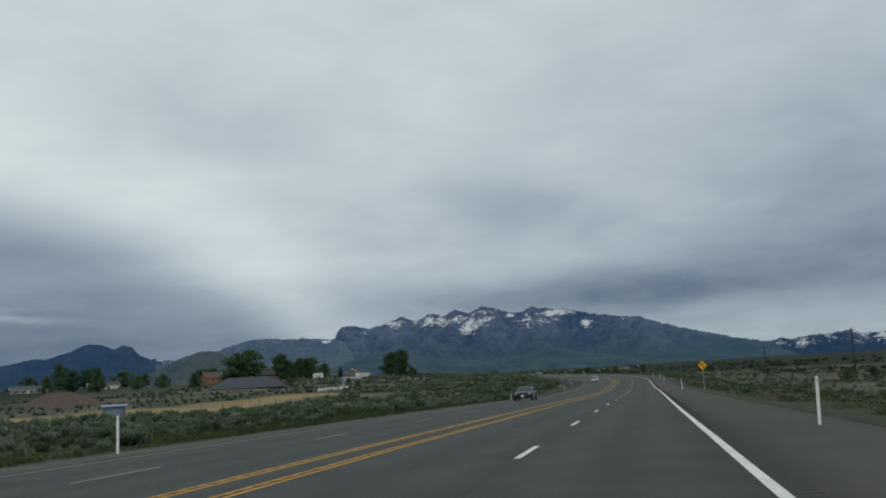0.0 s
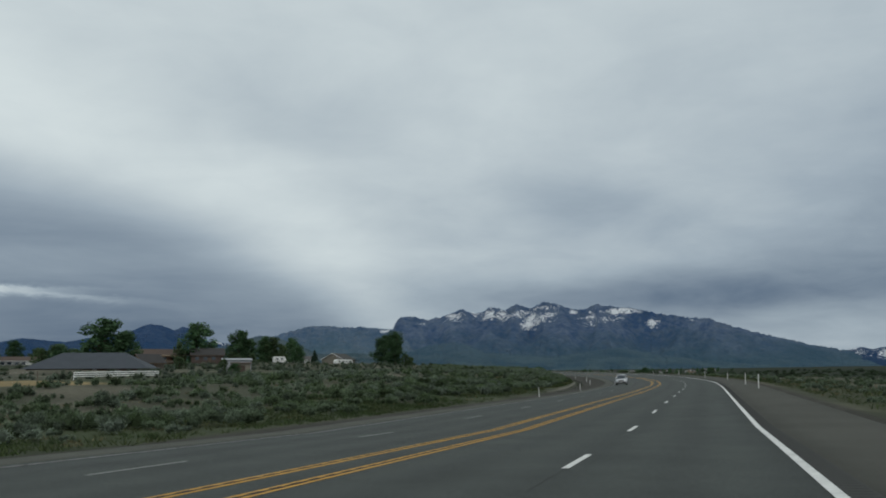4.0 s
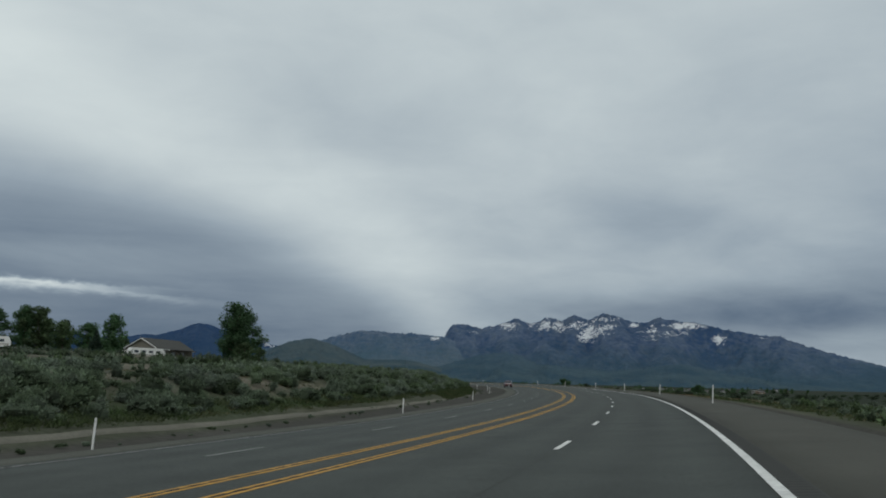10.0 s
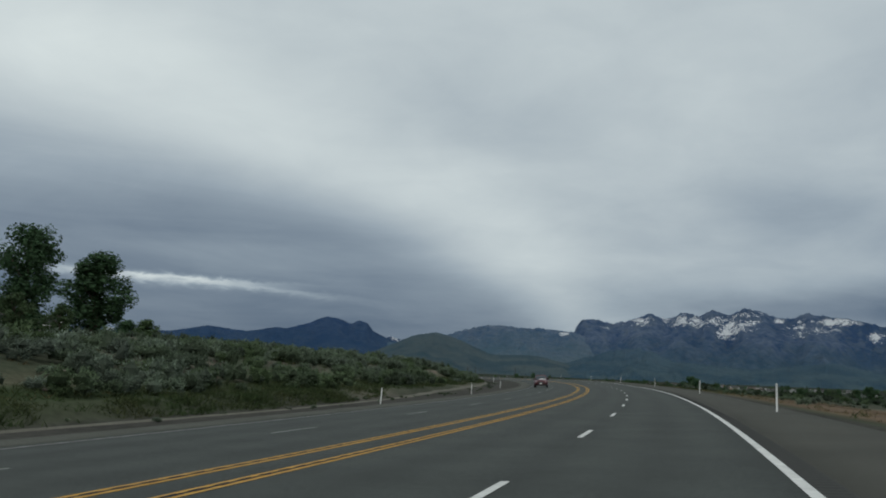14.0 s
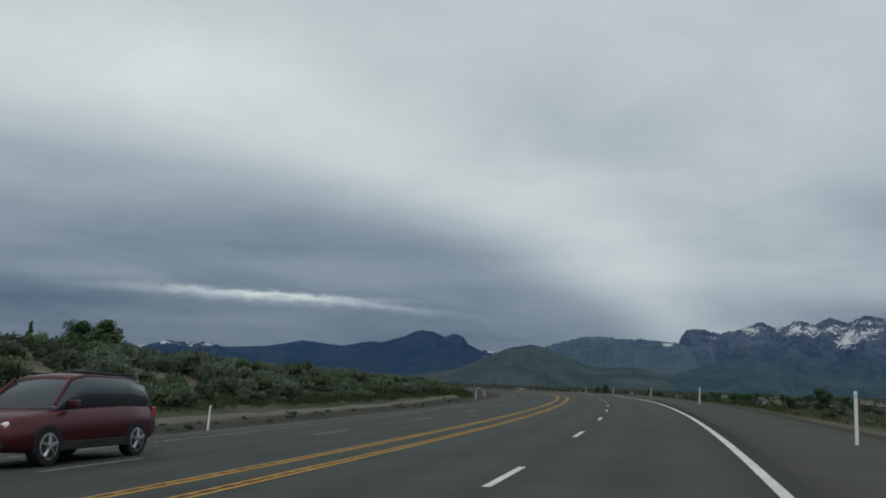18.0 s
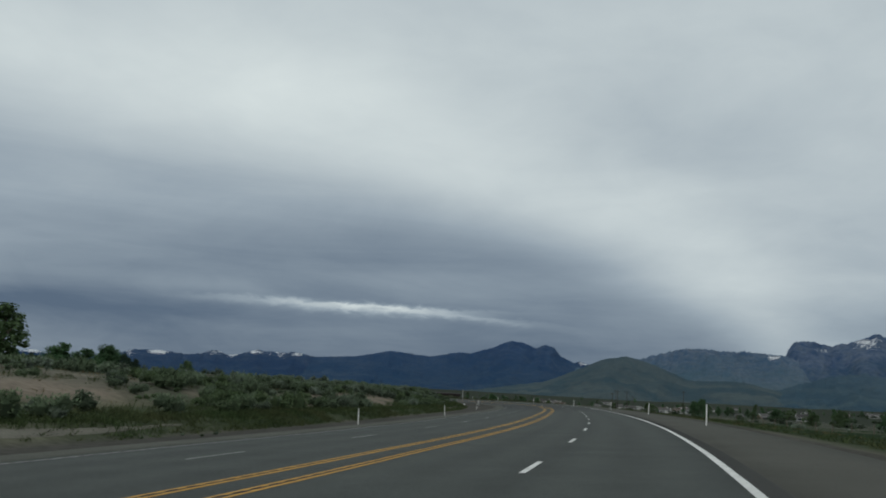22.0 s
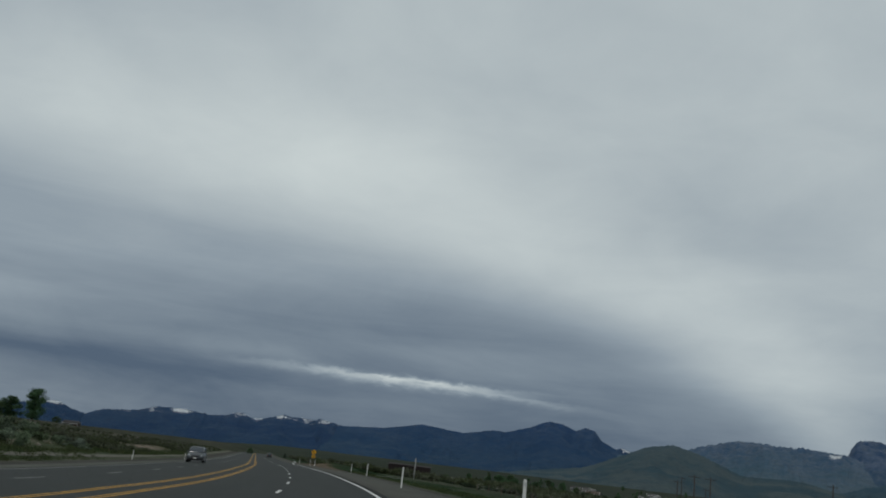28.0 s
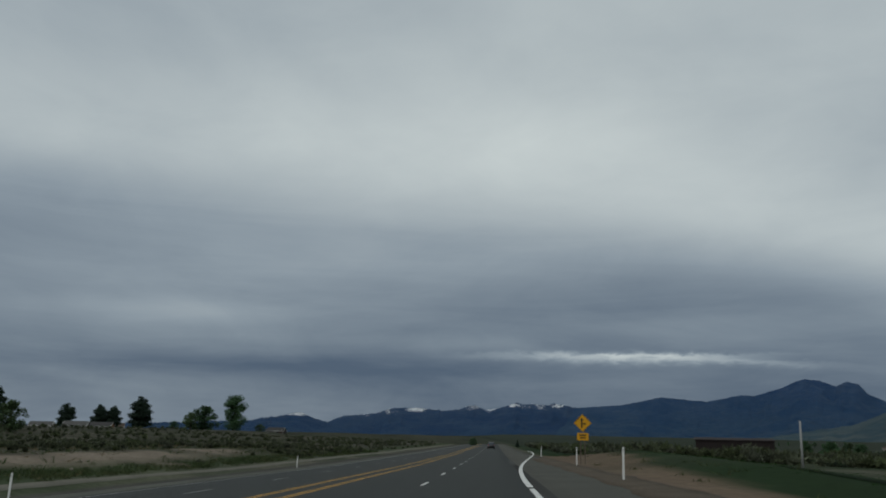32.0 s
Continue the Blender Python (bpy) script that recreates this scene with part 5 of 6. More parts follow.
def travel_trailer(m, label, length):
    ob = empty("travel_trailer", m, label, "trailer")
    bm = bmesh.new()
    h = 2.2
    prism(bm, [(-length / 2, 0.6), (length / 2, 0.6), (length / 2, 0.6 + h * 0.55), (length / 2 - 0.6, 0.6 + h), (-length / 2 + 0.4, 0.6 + h), (-length / 2, 0.6 + h * 0.7)], 2.4)
    part("body", bm, T_WHITE, ob)
    for k in range(int(length / 1.9)):
        bm = bmesh.new()
        box(bm, (1.0, 0.04, 0.6), (-length / 2 + 1.4 + 1.8 * k, -1.22, 1.9), 0.01)
        part("window", bm, GLASS, ob)
    bm = bmesh.new()
    box(bm, (length - 0.4, 0.03, 0.18), (0, -1.215, 1.15))
    part("stripe", bm, plain("brown_stripe", (0.16, 0.12, 0.09)), ob)
    for x in (-0.5, 0.5):
        for y in (-1.05, 1.05):
            bm = bmesh.new()
            tube(bm, (x, y - 0.1, 0.36), (x, y + 0.1, 0.36), 0.36, 0.36, 16)
            part("wheel", bm, RUBBER, ob)
    bm = bmesh.new()
    tube(bm, (length / 2, 0, 0.55), (length / 2 + 1.3, 0, 0.5), 0.06, 0.05, 6)
    part("drawbar", bm, STEEL, ob)


travel_trailer(stand(-142.5, 450, 62, 0.9), "white travel trailer parked beside the beige house", 8.5)
travel_trailer(stand(-156, 419, 40), "small white camping trailer on the hill", 4.8)


# ---- vehicles ----
def loft(bm, stations):
    """A closed skin through cross-sections (x, half width, low z, high z, top half width)."""
    rings = []
    for x, hw, z0, z1, tw in stations:
        ring = []
        for y, z in ((-hw * 0.86, z0), (-hw, z0 + 0.12 * (z1 - z0)), (-hw, z0 + 0.6 * (z1 - z0)), (-(hw + tw) / 2, z0 + 0.9 * (z1 - z0)), (-tw * 0.9, z1), (0, z1 + 0.03), (tw * 0.9, z1), ((hw + tw) / 2, z0 + 0.9 * (z1 - z0)), (hw, z0 + 0.6 * (z1 - z0)), (hw, z0 + 0.12 * (z1 - z0)), (hw * 0.86, z0)):
            ring.append(bm.verts.new((x, y, z)))
        rings.append(ring)
    for a, b in zip(rings[:-1], rings[1:]):
        for i in range(len(a)):
            j = (i + 1) % len(a)
            bm.faces.new((a[i], a[j], b[j], b[i]))
    bm.faces.new(rings[0][::-1])
    bm.faces.new(rings[-1])
    bmesh.ops.recalc_face_normals(bm, faces=bm.faces)


def vehicle(m, label, paint, kind):
    """A car, nose towards -x."""
    ob = empty("car", m, label, "car", "cars on the highway")
    suv = kind != "coupe"
    L, hw, roof = (4.55, 0.90, 1.66) if suv else (4.75, 0.93, 1.38)
    hood = 0.98 if suv else 0.88
    x0 = -L / 2
    bm = bmesh.new()
    loft(bm, [(x0, hw * 0.74, 0.42, hood * 0.72, hw * 0.62), (x0 + 0.12, hw * 0.92, 0.28, hood * 0.86, hw * 0.78), (x0 + 0.5, hw, 0.24, hood * 0.94, hw * 0.88), (x0 + 1.25, hw, 0.24, hood + 0.03, hw * 0.92), (x0 + 2.2, hw, 0.24, hood + 0.06, hw * 0.94), (x0 + 3.5, hw, 0.24, hood + (0.09 if suv else 0.08), hw * 0.94), (x0 + L - 0.35, hw * 0.97, 0.28, hood + (0.09 if suv else 0.06), hw * 0.86), (x0 + L, hw * 0.85, 0.42, hood * 0.92, hw * 0.72)])
    part("body", bm, paint, ob, smooth=True)
    bm = bmesh.new()
    if suv:
        cab = [(x0 + 1.15, hw * 0.90, hood - 0.06, hood + 0.08, hw * 0.86), (x0 + 1.75, hw * 0.88, hood - 0.05, roof - 0.10, hw * 0.72), (x0 + 2.2, hw * 0.88, hood, roof, hw * 0.73), (x0 + 3.5, hw * 0.88, hood, roof - 0.02, hw * 0.72), (x0 + 4.1, hw * 0.87, hood, roof - 0.14, hw * 0.70), (x0 + 4.42, hw * 0.84, hood - 0.05, hood + 0.18, hw * 0.74)]
    else:
        cab = [(x0 + 1.5, hw * 0.86, hood - 0.06, hood + 0.06, hw * 0.82), (x0 + 2.25, hw * 0.84, hood - 0.05, roof - 0.04, hw * 0.66), (x0 + 2.7, hw * 0.84, hood, roof, hw * 0.66), (x0 + 3.3, hw * 0.84, hood, roof - 0.05, hw * 0.64), (x0 + 4.15, hw * 0.82, hood - 0.02, hood + 0.13, hw * 0.72)]
    loft(bm, cab)
    part("greenhouse", bm, GLASS, ob, "dark tinted windows", smooth=True)
    bm = bmesh.new()
    tops = cab[1:-1]
    loft(bm, [(x, tw * 1.02, z1 - 0.06, z1 + 0.012, tw * 0.96) for x, _, _, z1, tw in tops])
    part("roof", bm, paint, ob, smooth=True)
    for side in (-1, 1):
        for a, b in ((cab[0], cab[1]), (cab[-2], cab[-1])):
            bm = bmesh.new()
            tube(bm, (a[0], side * a[4] * 0.98, a[3]), (b[0], side * b[4] * 0.98, b[3] + (0.0 if b[3] > a[3] else 0.02)), 0.045, 0.045, 6)
            part("pillar", bm, paint, ob)
        xm = tops[len(tops) // 2][0]
        bm = bmesh.new()
        tube(bm, (xm, side * hw * 0.90, hood), (xm, side * hw * 0.72, roof - 0.06), 0.04, 0.04, 6)
        part("pillar", bm, TRIM, ob)
        bm = bmesh.new()
        box(bm, (0.16, 0.2, 0.14), (cab[0][0] + 0.35, side * (hw + 0.06), hood + 0.12), 0.03)
        part("mirror", bm, paint if suv else TRIM, ob)
        bm = bmesh.new()
        box(bm, (0.30, 0.26, 0.15), (x0 + 0.2, side * hw * 0.66, hood * 0.74), 0.04)
        part("headlight", bm, LAMP_CLEAR, ob, "clear headlight")
        bm = bmesh.new()
        box(bm, (0.14, 0.24, 0.26), (x0 + L - 0.1, side * hw * 0.76, hood * 0.9), 0.03)
        part("tail_light", bm, LAMP_RED, ob, "red tail light")
        if suv:
            bm = bmesh.new()
            tube(bm, (x0 + 1.9, side * hw * 0.66, roof + 0.05), (x0 + 3.9, side * hw * 0.66, roof + 0.02), 0.025, 0.025, 6)
            part("roof_rail", bm, TRIM, ob)
        bm = bmesh.new()
        box(bm, (L - 1.9, 0.05, 0.16), (x0 + L / 2, side * (hw - 0.01), 0.33), 0.01)
        part("sill", bm, TRIM, ob)
        for xw in (x0 + 0.88, x0 + L - 0.92):
            bm = bmesh.new()
            prism(bm, [(xw + 0.385 * math.cos(a), 0.33 + 0.385 * math.sin(a)) for a in np.linspace(-0.25, math.pi + 0.25, 18)], 0.05, Matrix.Translation((0, side * (hw - 0.005), 0)))
            part("wheel_arch", bm, TRIM, ob)
            bm = bmesh.new()
            tube(bm, (xw, side * (hw - 0.2), 0.34), (xw, side * (hw + 0.03), 0.34), 0.34, 0.34, 24)
            w = part("wheel", bm, RUBBER, ob)
            bm = bmesh.new()
            tube(bm, (xw, side * (hw + 0.03), 0.34), (xw, side * (hw + 0.036), 0.34), 0.245, 0.24, 24)
            part("rim", bm, ALLOY, w)
            # flat black disc standing in for the shaded recess between the spokes
            bm = bmesh.new()
            tube(bm, (xw, side * (hw + 0.034), 0.34), (xw, side * (hw + 0.040), 0.34), 0.205, 0.20, 24)
            part("brake_disc", bm, TRIM, w)
            for k in range(5):
                a = 2 * math.pi * k / 5 + 0.3
                bm = bmesh.new()
                tube(bm, (xw, side * (hw + 0.045), 0.34), (xw + 0.22 * math.cos(a), side * (hw + 0.045), 0.34 + 0.22 * math.sin(a)), 0.045, 0.034, 6)
                part("spoke", bm, ALLOY, w)
    bm = bmesh.new()
    box(bm, (0.08, hw * 0.95, 0.2), (x0 + 0.02, 0, hood * 0.68), 0.03)
    part("grille", bm, TRIM, ob)
    bm = bmesh.new()
    box(bm, (0.12, hw * 1.5, 0.16), (x0 + 0.05, 0, 0.40), 0.03)
    part("bumper", bm, TRIM, ob)
    bm = bmesh.new()
    box(bm, (0.02, 0.32, 0.14), (x0 - 0.02, 0, 0.48), 0.004)
    part("number_plate", bm, POST_WHITE, ob)
    return ob


def car_paint(name, c, metal=0.3):
    return material(name, c, 0.28, metal, stain=0.05, stain_size=1, spec=0.6)


for s, d, label, paint, kind in ((88.0, -9.6, "dark blue-black sports coupe in the far lane", car_paint("midnight_paint", (0.012, 0.013, 0.018)), "coupe"),
                                 (260.0, -9.5, "silver crossover with black roof rails in the far lane", car_paint("silver_paint", (0.50, 0.51, 0.52), 0.5), "suv"),
                                 (507.2, -9.4, "maroon sport utility car in the far lane", car_paint("maroon_paint", (0.075, 0.009, 0.014)), "suv"),
                                 (873.0, -9.6, "dark grey sport utility car in the far lane", car_paint("graphite_paint", (0.08, 0.09, 0.095), 0.5), "suv"),
                                 (1125.0, 1.7, "black sport utility car far ahead in the near lane", car_paint("black_paint", (0.010, 0.010, 0.011)), "suv")):
    b = float(np.interp(s, S_AXIS, RB))
    vehicle(road_pose(s, d) @ pose(0, 0, 0.005, 0, math.degrees(b), 0) @ pose(0, 0, 0, 0, 0, 90 if d < -3 else -90), label, paint, kind)


def litter():
    p = on_road(808, -15.2)
    bm = bmesh.new()
    bmesh.ops.create_icosphere(bm, subdivisions=3, radius=0.3)
    for v in bm.verts:
        v.co *= 0.75 + 0.5 * noise.noise(v.co * 5)
        v.co.x *= 1.7
        v.co.z = max(v.co.z * 0.6, -0.1)
    ob = part("litter_bag", bm, PLASTIC_BAG)
    ob.matrix_world = pose(float(p[0]), float(p[1]), ground_z(p[0], p[1]) + 0.08, 0, 0, 30)
    tagged(ob, "crumpled white plastic bag on the gravel verge", "litter")


litter()


def boulder(x, y, r, seed):
    bm = bmesh.new()
    bmesh.ops.create_icosphere(bm, subdivisions=2, radius=r)
    for v in bm.verts:
        v.co *= 0.8 + 0.5 * noise.noise(v.co * (1.2 / r) + Vector((seed, 0, 0)))
        v.co.z *= 0.7
    ob = part("stone", bm, STONE)
    ob.matrix_world = pose(x, y, ground_z(x, y) + r * 0.1, 0, 0, seed * 40)
    tagged(ob, "pale angular stone on the bare bank", "stone", "stones on the bank")


STONE = plain("pale_stone", (0.19, 0.165, 0.135), 0.9, bump=0.5)
for k in range(26):
    s, d = random.choice(((416, -24.4), (535, -25.4), (606, -26.4), (694, -26), (838, -24), (975, -26)))
    q = on_road(s + random.uniform(-22, 22), d + random.uniform(-4, 3))
    boulder(float(q[0]), float(q[1]), random.uniform(0.12, 0.32), k)

# ---- trees ----
def leaf_quads(rng, centres, radii, count, size, flat=0.0, loose=0.7):
    """Small leaf faces spread through lobes; returns (n, 4, 3)."""
    which = rng.choice(len(centres), count, p=(radii[:, 0] ** 2) / (radii[:, 0] ** 2).sum())
    v = rng.normal(size=(count, 3))
    v /= np.linalg.norm(v, axis=1)[:, None]
    r = rng.uniform(0.30, 1.06, count) ** 0.6
    c = centres[which] + v * radii[which] * r[:, None]
    n = v + loose * rng.normal(size=(count, 3)) * (1 - 0.4 * flat) + np.array((0, 0, flat))
    n /= np.linalg.norm(n, axis=1)[:, None]
    a = np.cross(n, rng.normal(size=(count, 3)))
    a /= np.linalg.norm(a, axis=1)[:, None]
    b = np.cross(n, a)
    s = size * rng.uniform(0.5, 1.3, count)[:, None]
    return np.stack([c - a * s - b * s * 0.6, c + a * s - b * s * 0.6, c + a * s * 0.8 + b * s * 0.7, c - a * s * 0.8 + b * s * 0.7], 1)


def tree(kind, seed, leaf_mat, label):
    """A tree about ten metres tall, at the origin: tapered trunk, limbs, and a crown of many leaves in uneven lobes."""
    rng = np.random.default_rng(seed)
    ob = empty("tree", Matrix(), label, "tree")
    lobes, rad = [], []
    bm = bmesh.new()
    if kind == "juniper":
        tube(bm, (0, 0, -0.3), (0, 0, 8.5), 0.25, 0.05, 8)
        for k in range(24):
            z = 0.6 + 9.0 * k / 23
            w = 2.9 * math.sqrt(max(0.05, 1 - ((z - 4.2) / 5.8) ** 2)) * rng.uniform(0.9, 1.05)
            a = rng.uniform(0, 6.28)
            lobes.append((0.35 * w * math.cos(a), 0.35 * w * math.sin(a), z))
            rad.append((max(0.45, w * 0.70), max(0.45, w * 0.70), 0.85))
        count, size = 6500, 0.20
    elif kind == "spruce":
        tube(bm, (0, 0, -0.3), (0, 0, 9.8), 0.22, 0.03, 8)
        for k in range(22):
            z = 0.8 + 9.0 * k / 21
            w = 2.3 * (1 - z / 10.3)
            for j in range(3):
                a = rng.uniform(0, 6.28)
                lobes.append((w * 0.55 * math.cos(a), w * 0.55 * math.sin(a), z))
                rad.append((w * 0.5 + 0.12, w * 0.5 + 0.12, 0.35))
        count, size = 2200, 0.24
    else:
        spread, base, tall = {"cottonwood": (2.7, 0.9, 9.6), "round": (3.1, 0.6, 9.4), "poplar": (1.4, 1.2, 10.0), "willow": (4.2, 0.3, 8.8), "orchard": (3.4, 0.4, 9.2)}[kind]
        tube(bm, (0, 0, -0.3), (0.1, 0, base + 2.2), 0.34, 0.24, 10)
        tube(bm, (0.1, 0, base + 2.1), (0.0, 0.2, tall * 0.82), 0.24, 0.06, 8)
        n = {"poplar": 20, "orchard": 14}.get(kind, 52)
        for k in range(n):
            z = base + (tall - base) * (k + 0.6) / n
            mid = (z - base) / (tall - base)
            w = spread * (math.sin(math.pi * min(0.97, 0.16 + 0.79 * mid)) ** 0.7)
            a = 2.4 * k + rng.uniform(-0.7, 0.7)
            r = w * (rng.uniform(0.0, 0.4) if k % 3 == 0 else rng.uniform(0.4, 0.92))
            c = (r * math.cos(a), r * math.sin(a), z + rng.uniform(-0.5, 0.4))
            lobes.append(c)
            s = rng.uniform(0.6, 1.35) * {"poplar": 0.75, "orchard": 1.2}.get(kind, 1.0)
            rad.append((s * 0.85, s * 0.85, s * rng.uniform(0.8, 1.35)))
            if k % 4 == 0:
                z0 = base + 0.55 * (z - base)
                tube(bm, (0.1, 0.05, z0), (c[0] * 0.9, c[1] * 0.9, c[2]), 0.11, 0.03, 6)
        count, size = {"cottonwood": (10500, 0.115), "orchard": (700, 0.40)}.get(kind, (3200, 0.20))
    part("trunk", bm, BARK, ob, smooth=True)
    Q = leaf_quads(rng, np.array(lobes), np.array(rad), count, size, 0.3, 0.5)
    mesh = array_mesh("crown", Q.reshape(-1, 3), np.arange(4 * count).reshape(-1, 4))
    link_mesh("crown", mesh, leaf_mat, ob)
    return ob


KINDS = {"c1": tree("cottonwood", 1, LEAF_DARK, "tall dark green cottonwood with an uneven crown"), "c2": tree("cottonwood", 2, LEAF_DARK, "tall dark green cottonwood with an uneven crown"),
         "r1": tree("round", 3, LEAF_DARK, "broad round-crowned dark green shade tree"), "r2": tree("round", 4, LEAF_PALE, "broad round-crowned light green shade tree"),
         "w": tree("willow", 5, LEAF_PALE, "wide grey-green willow thicket with dense leaves"), "j": tree("juniper", 6, LEAF_JUNIPER, "dense dark egg-shaped juniper"),
         "s": tree("spruce", 7, LEAF_JUNIPER, "dark pointed conifer with a straight trunk"), "p": tree("poplar", 8, LEAF_DARK, "narrow upright dark green poplar"),
         "v1": tree("orchard", 9, LEAF_DARK, "small round dark green valley tree"), "v2": tree("orchard", 10, LEAF_PALE, "small spreading light green valley tree")}
TREES = [
         ("r1", -312.2, 432, 13.8, 1.37), ("c2", -301.7, 440.8, 10.4, 1.6), ("w", -262.6, 353.8, 8.5, 1.3), ("c2", -253.9, 360.7, 9.5, 1.0), ("r1", -246, 367, 8.5, 1.1), ("w", -230.6, 377.4, 8.5, 1.2), ("w", -222, 385, 8.0, 1.3), ("r2", -279.5, 339.3, 9.0, 1.2), ("w", -318.1, 413.2, 9.5, 1.34), ("w", -280.9, 444.5, 11.4, 1.6), ("r2", -269.3, 446.9, 7.6, 1.46), ("w", -307.9, 461.5, 10.6, 0.91),
         ("r1", -163.3, 307.4, 4.9, 1.12), ("r1", -139.5, 294.5, 9.0, 1.3), ("c2", -135.0, 296.0, 8.6, 1.25), ("r2", -142.5, 298.0, 7.6, 1.3), ("w", -122.0, 300.5, 4.0, 1.1), ("r1", -182.9, 435.3, 9.8, 1.12), ("r2", -172.7, 445.8, 12.0, 1.2),
         ("w", -173.2, 428.9, 4.8, 1.6), ("r1", -192, 418.5, 12.0, 1.24), ("w", -195.8, 411.7, 11.1, 0.59), ("w", -181.1, 426.6, 5.9, 1.6), ("c1", -176, 444.6, 10.9, 1.22), ("r1", -182.4, 440.3, 7.4, 1.4),
         ("r2", -171.8, 453.2, 8.4, 1.07), ("c2", -166.5, 456.3, 7.4, 1.09), ("s", -153, 444.5, 6.0, 1.6), ("w", -86.5, 261.6, 3.4, 0.98), ("r1", -82.4, 258.6, 1.5, 1.6), ("s", -169.1, 418.3, 5.9, 1.02),
         ("r2", -187.4, 469.6, 10.1, 1.05), ("c1", -187.3, 463.1, 8.0, 1.07), ("r1", -183.9, 485.4, 9.3, 0.87), ("c1", -122, 457.1, 12.8, 1.01), ("c2", -134.5, 477.7, 12.0, 1.25), ("w", -115.3, 450.9, 6.2, 1.1),
         ("w", -115.5, 457.6, 5.2, 1.07), ("r2", -348.2, 680.4, 19.0, 1.35), ("c2", -353.4, 673, 15.0, 1.3), ("p", -329.2, 639.7, 11.7, 0.65), ("r2", -405.9, 774.3, 10.2, 1.15), ("c1", -614.7, 812.9, 14.0, 1.4), ("j", -628, 806, 11.0, 1.2), ("r1", -602, 812, 13.0, 1.1), ("j", -594, 818, 10.0, 1.1), ("r2", -571, 817, 10.0, 1.3), ("c2", -562, 819, 13.0, 1.1), ("j", -544, 821, 11.0, 1.0), ("j", -537, 823, 9.0, 1.1), ("r1", -640, 800, 9.0, 1.3), ("r2", -521, 826, 8.0, 1.3),
         ("r1", -583, 817.2, 10.6, 1.49), ("c2", -552.2, 815.5, 15.6, 1.16), ("s", -824.7, 873.5, 8.4, 1.31), ("j", -826.3, 876.8, 11.2, 1.25), ("r1", -831.3, 863.4, 1.9, 1.6), ("s", -827.1, 889.9, 10.4, 0.69),
         ("j", -821.3, 893.7, 11.2, 1.25), ("j", -819.9, 900.3, 10.7, 1.25), ("j", -827.6, 916.7, 16.1, 1.25), ("r2", -848.8, 950.8, 11.7, 1.5), ("r1", -851.4, 959.7, 11.1, 1.5), ("c1", -884.3, 988.7, 21.2, 1.11),
         ("w", -883.3, 1006.9, 6.2, 1.6), ("r1", -851.3, 941.6, 3.7, 1.6), ("w", 33.6, 146.7, 2.6, 1.52), ("w", 37, 145.9, 2.7, 1.45), ("s", -540.3, 979.2, 4.4, 0.85), ("r1", -624.7, 1015.1, 2.3, 1.6),
         ("r1", -148.8, 924.7, 7.5, 1.6), ("r1", -112.8, 916, 3.0, 1.6), ("r1", -86.2, 910, 4.1, 1.6), ("w", -66.7, 902.1, 4.6, 1.6), ("r1", -49.1, 883.4, 5.7, 1.6), ("s", -123.8, 924.1, 2.5, 1.6),
         ("r2", -171.9, 925.3, 4.2, 1.6), ("w", -183.8, 932.3, 3.7, 1.6), ("r1", -191.4, 940.5, 5.1, 1.39), ("r1", -164, 927.4, 4.6, 1.6), ("r1", -515.7, 1105.5, 4.6, 1.6), ("r1", -496.2, 1095.6, 4.0, 1.48),
         ("r1", -481.2, 1094.7, 3.6, 1.6), ("w", -455.9, 1076.3, 3.1, 1.6), ("c1", -582.6, 1153.6, 4.9, 1.25), ("w", -607.7, 1157.9, 3.8, 1.6), ("r1", -303, 1006.2, 5.7, 1.04), ("w", -360.6, 1066.5, 6.0, 1.41),
         ("r1", -536.4, 1190.9, 4.5, 1.23), ("w", -280.8, 1027, 4.5, 1.6), ("r1", -259.8, 1003, 4.5, 1.6), ("c2", -540.2, 1124.1, 4.8, 1.2), ("r1", -199.4, 801.4, 4.1, 0.82), ("w", -202.9, 832.9, 3.3, 1.6),
         ("r1", -176.3, 885.1, 4.6, 1.53), ("r1", -168.5, 876.9, 4.6, 1.6), ("w", -216.1, 956.4, 7.7, 1.28), ("w", -228.3, 962.7, 7.0, 1.43), ("r1", -533.2, 1129.1, 4.2, 1.6), ("w", -534.3, 1153.2, 4.6, 1.6),
         ("w", -522.2, 1161.6, 5.0, 1.6), ("r2", -510.1, 1169.4, 5.1, 1.6), ("w", -521.7, 1003, 3.2, 1.6), ("w", -516.2, 1009.2, 3.4, 1.6)]
grow = random.Random(5)
for k in range(230):
    turn, far = radians(grow.uniform(-8, 42)), grow.uniform(380, 1050) if k % 3 else grow.uniform(900, 1500)
    x, y = -90 - far * math.sin(turn), 600 + far * math.cos(turn)
    if road_place(x, y)[1][0] > 190:
        TREES.append(("v1" if grow.random() < 0.7 else "v2", x, y, grow.uniform(3.5, 9.0), grow.uniform(0.8, 1.5)))
used = set()
for kind, x, y, h, wide in TREES:
    m = Matrix.LocRotScale((x, y, ground_z(x, y)), Euler((0, 0, random.uniform(0, 6.28))), (h / 10 * wide, h / 10 * wide, h / 10))
    if kind in used:
        copy_thing(KINDS[kind], m)
    else:
        used.add(kind)
        KINDS[kind].matrix_world = m


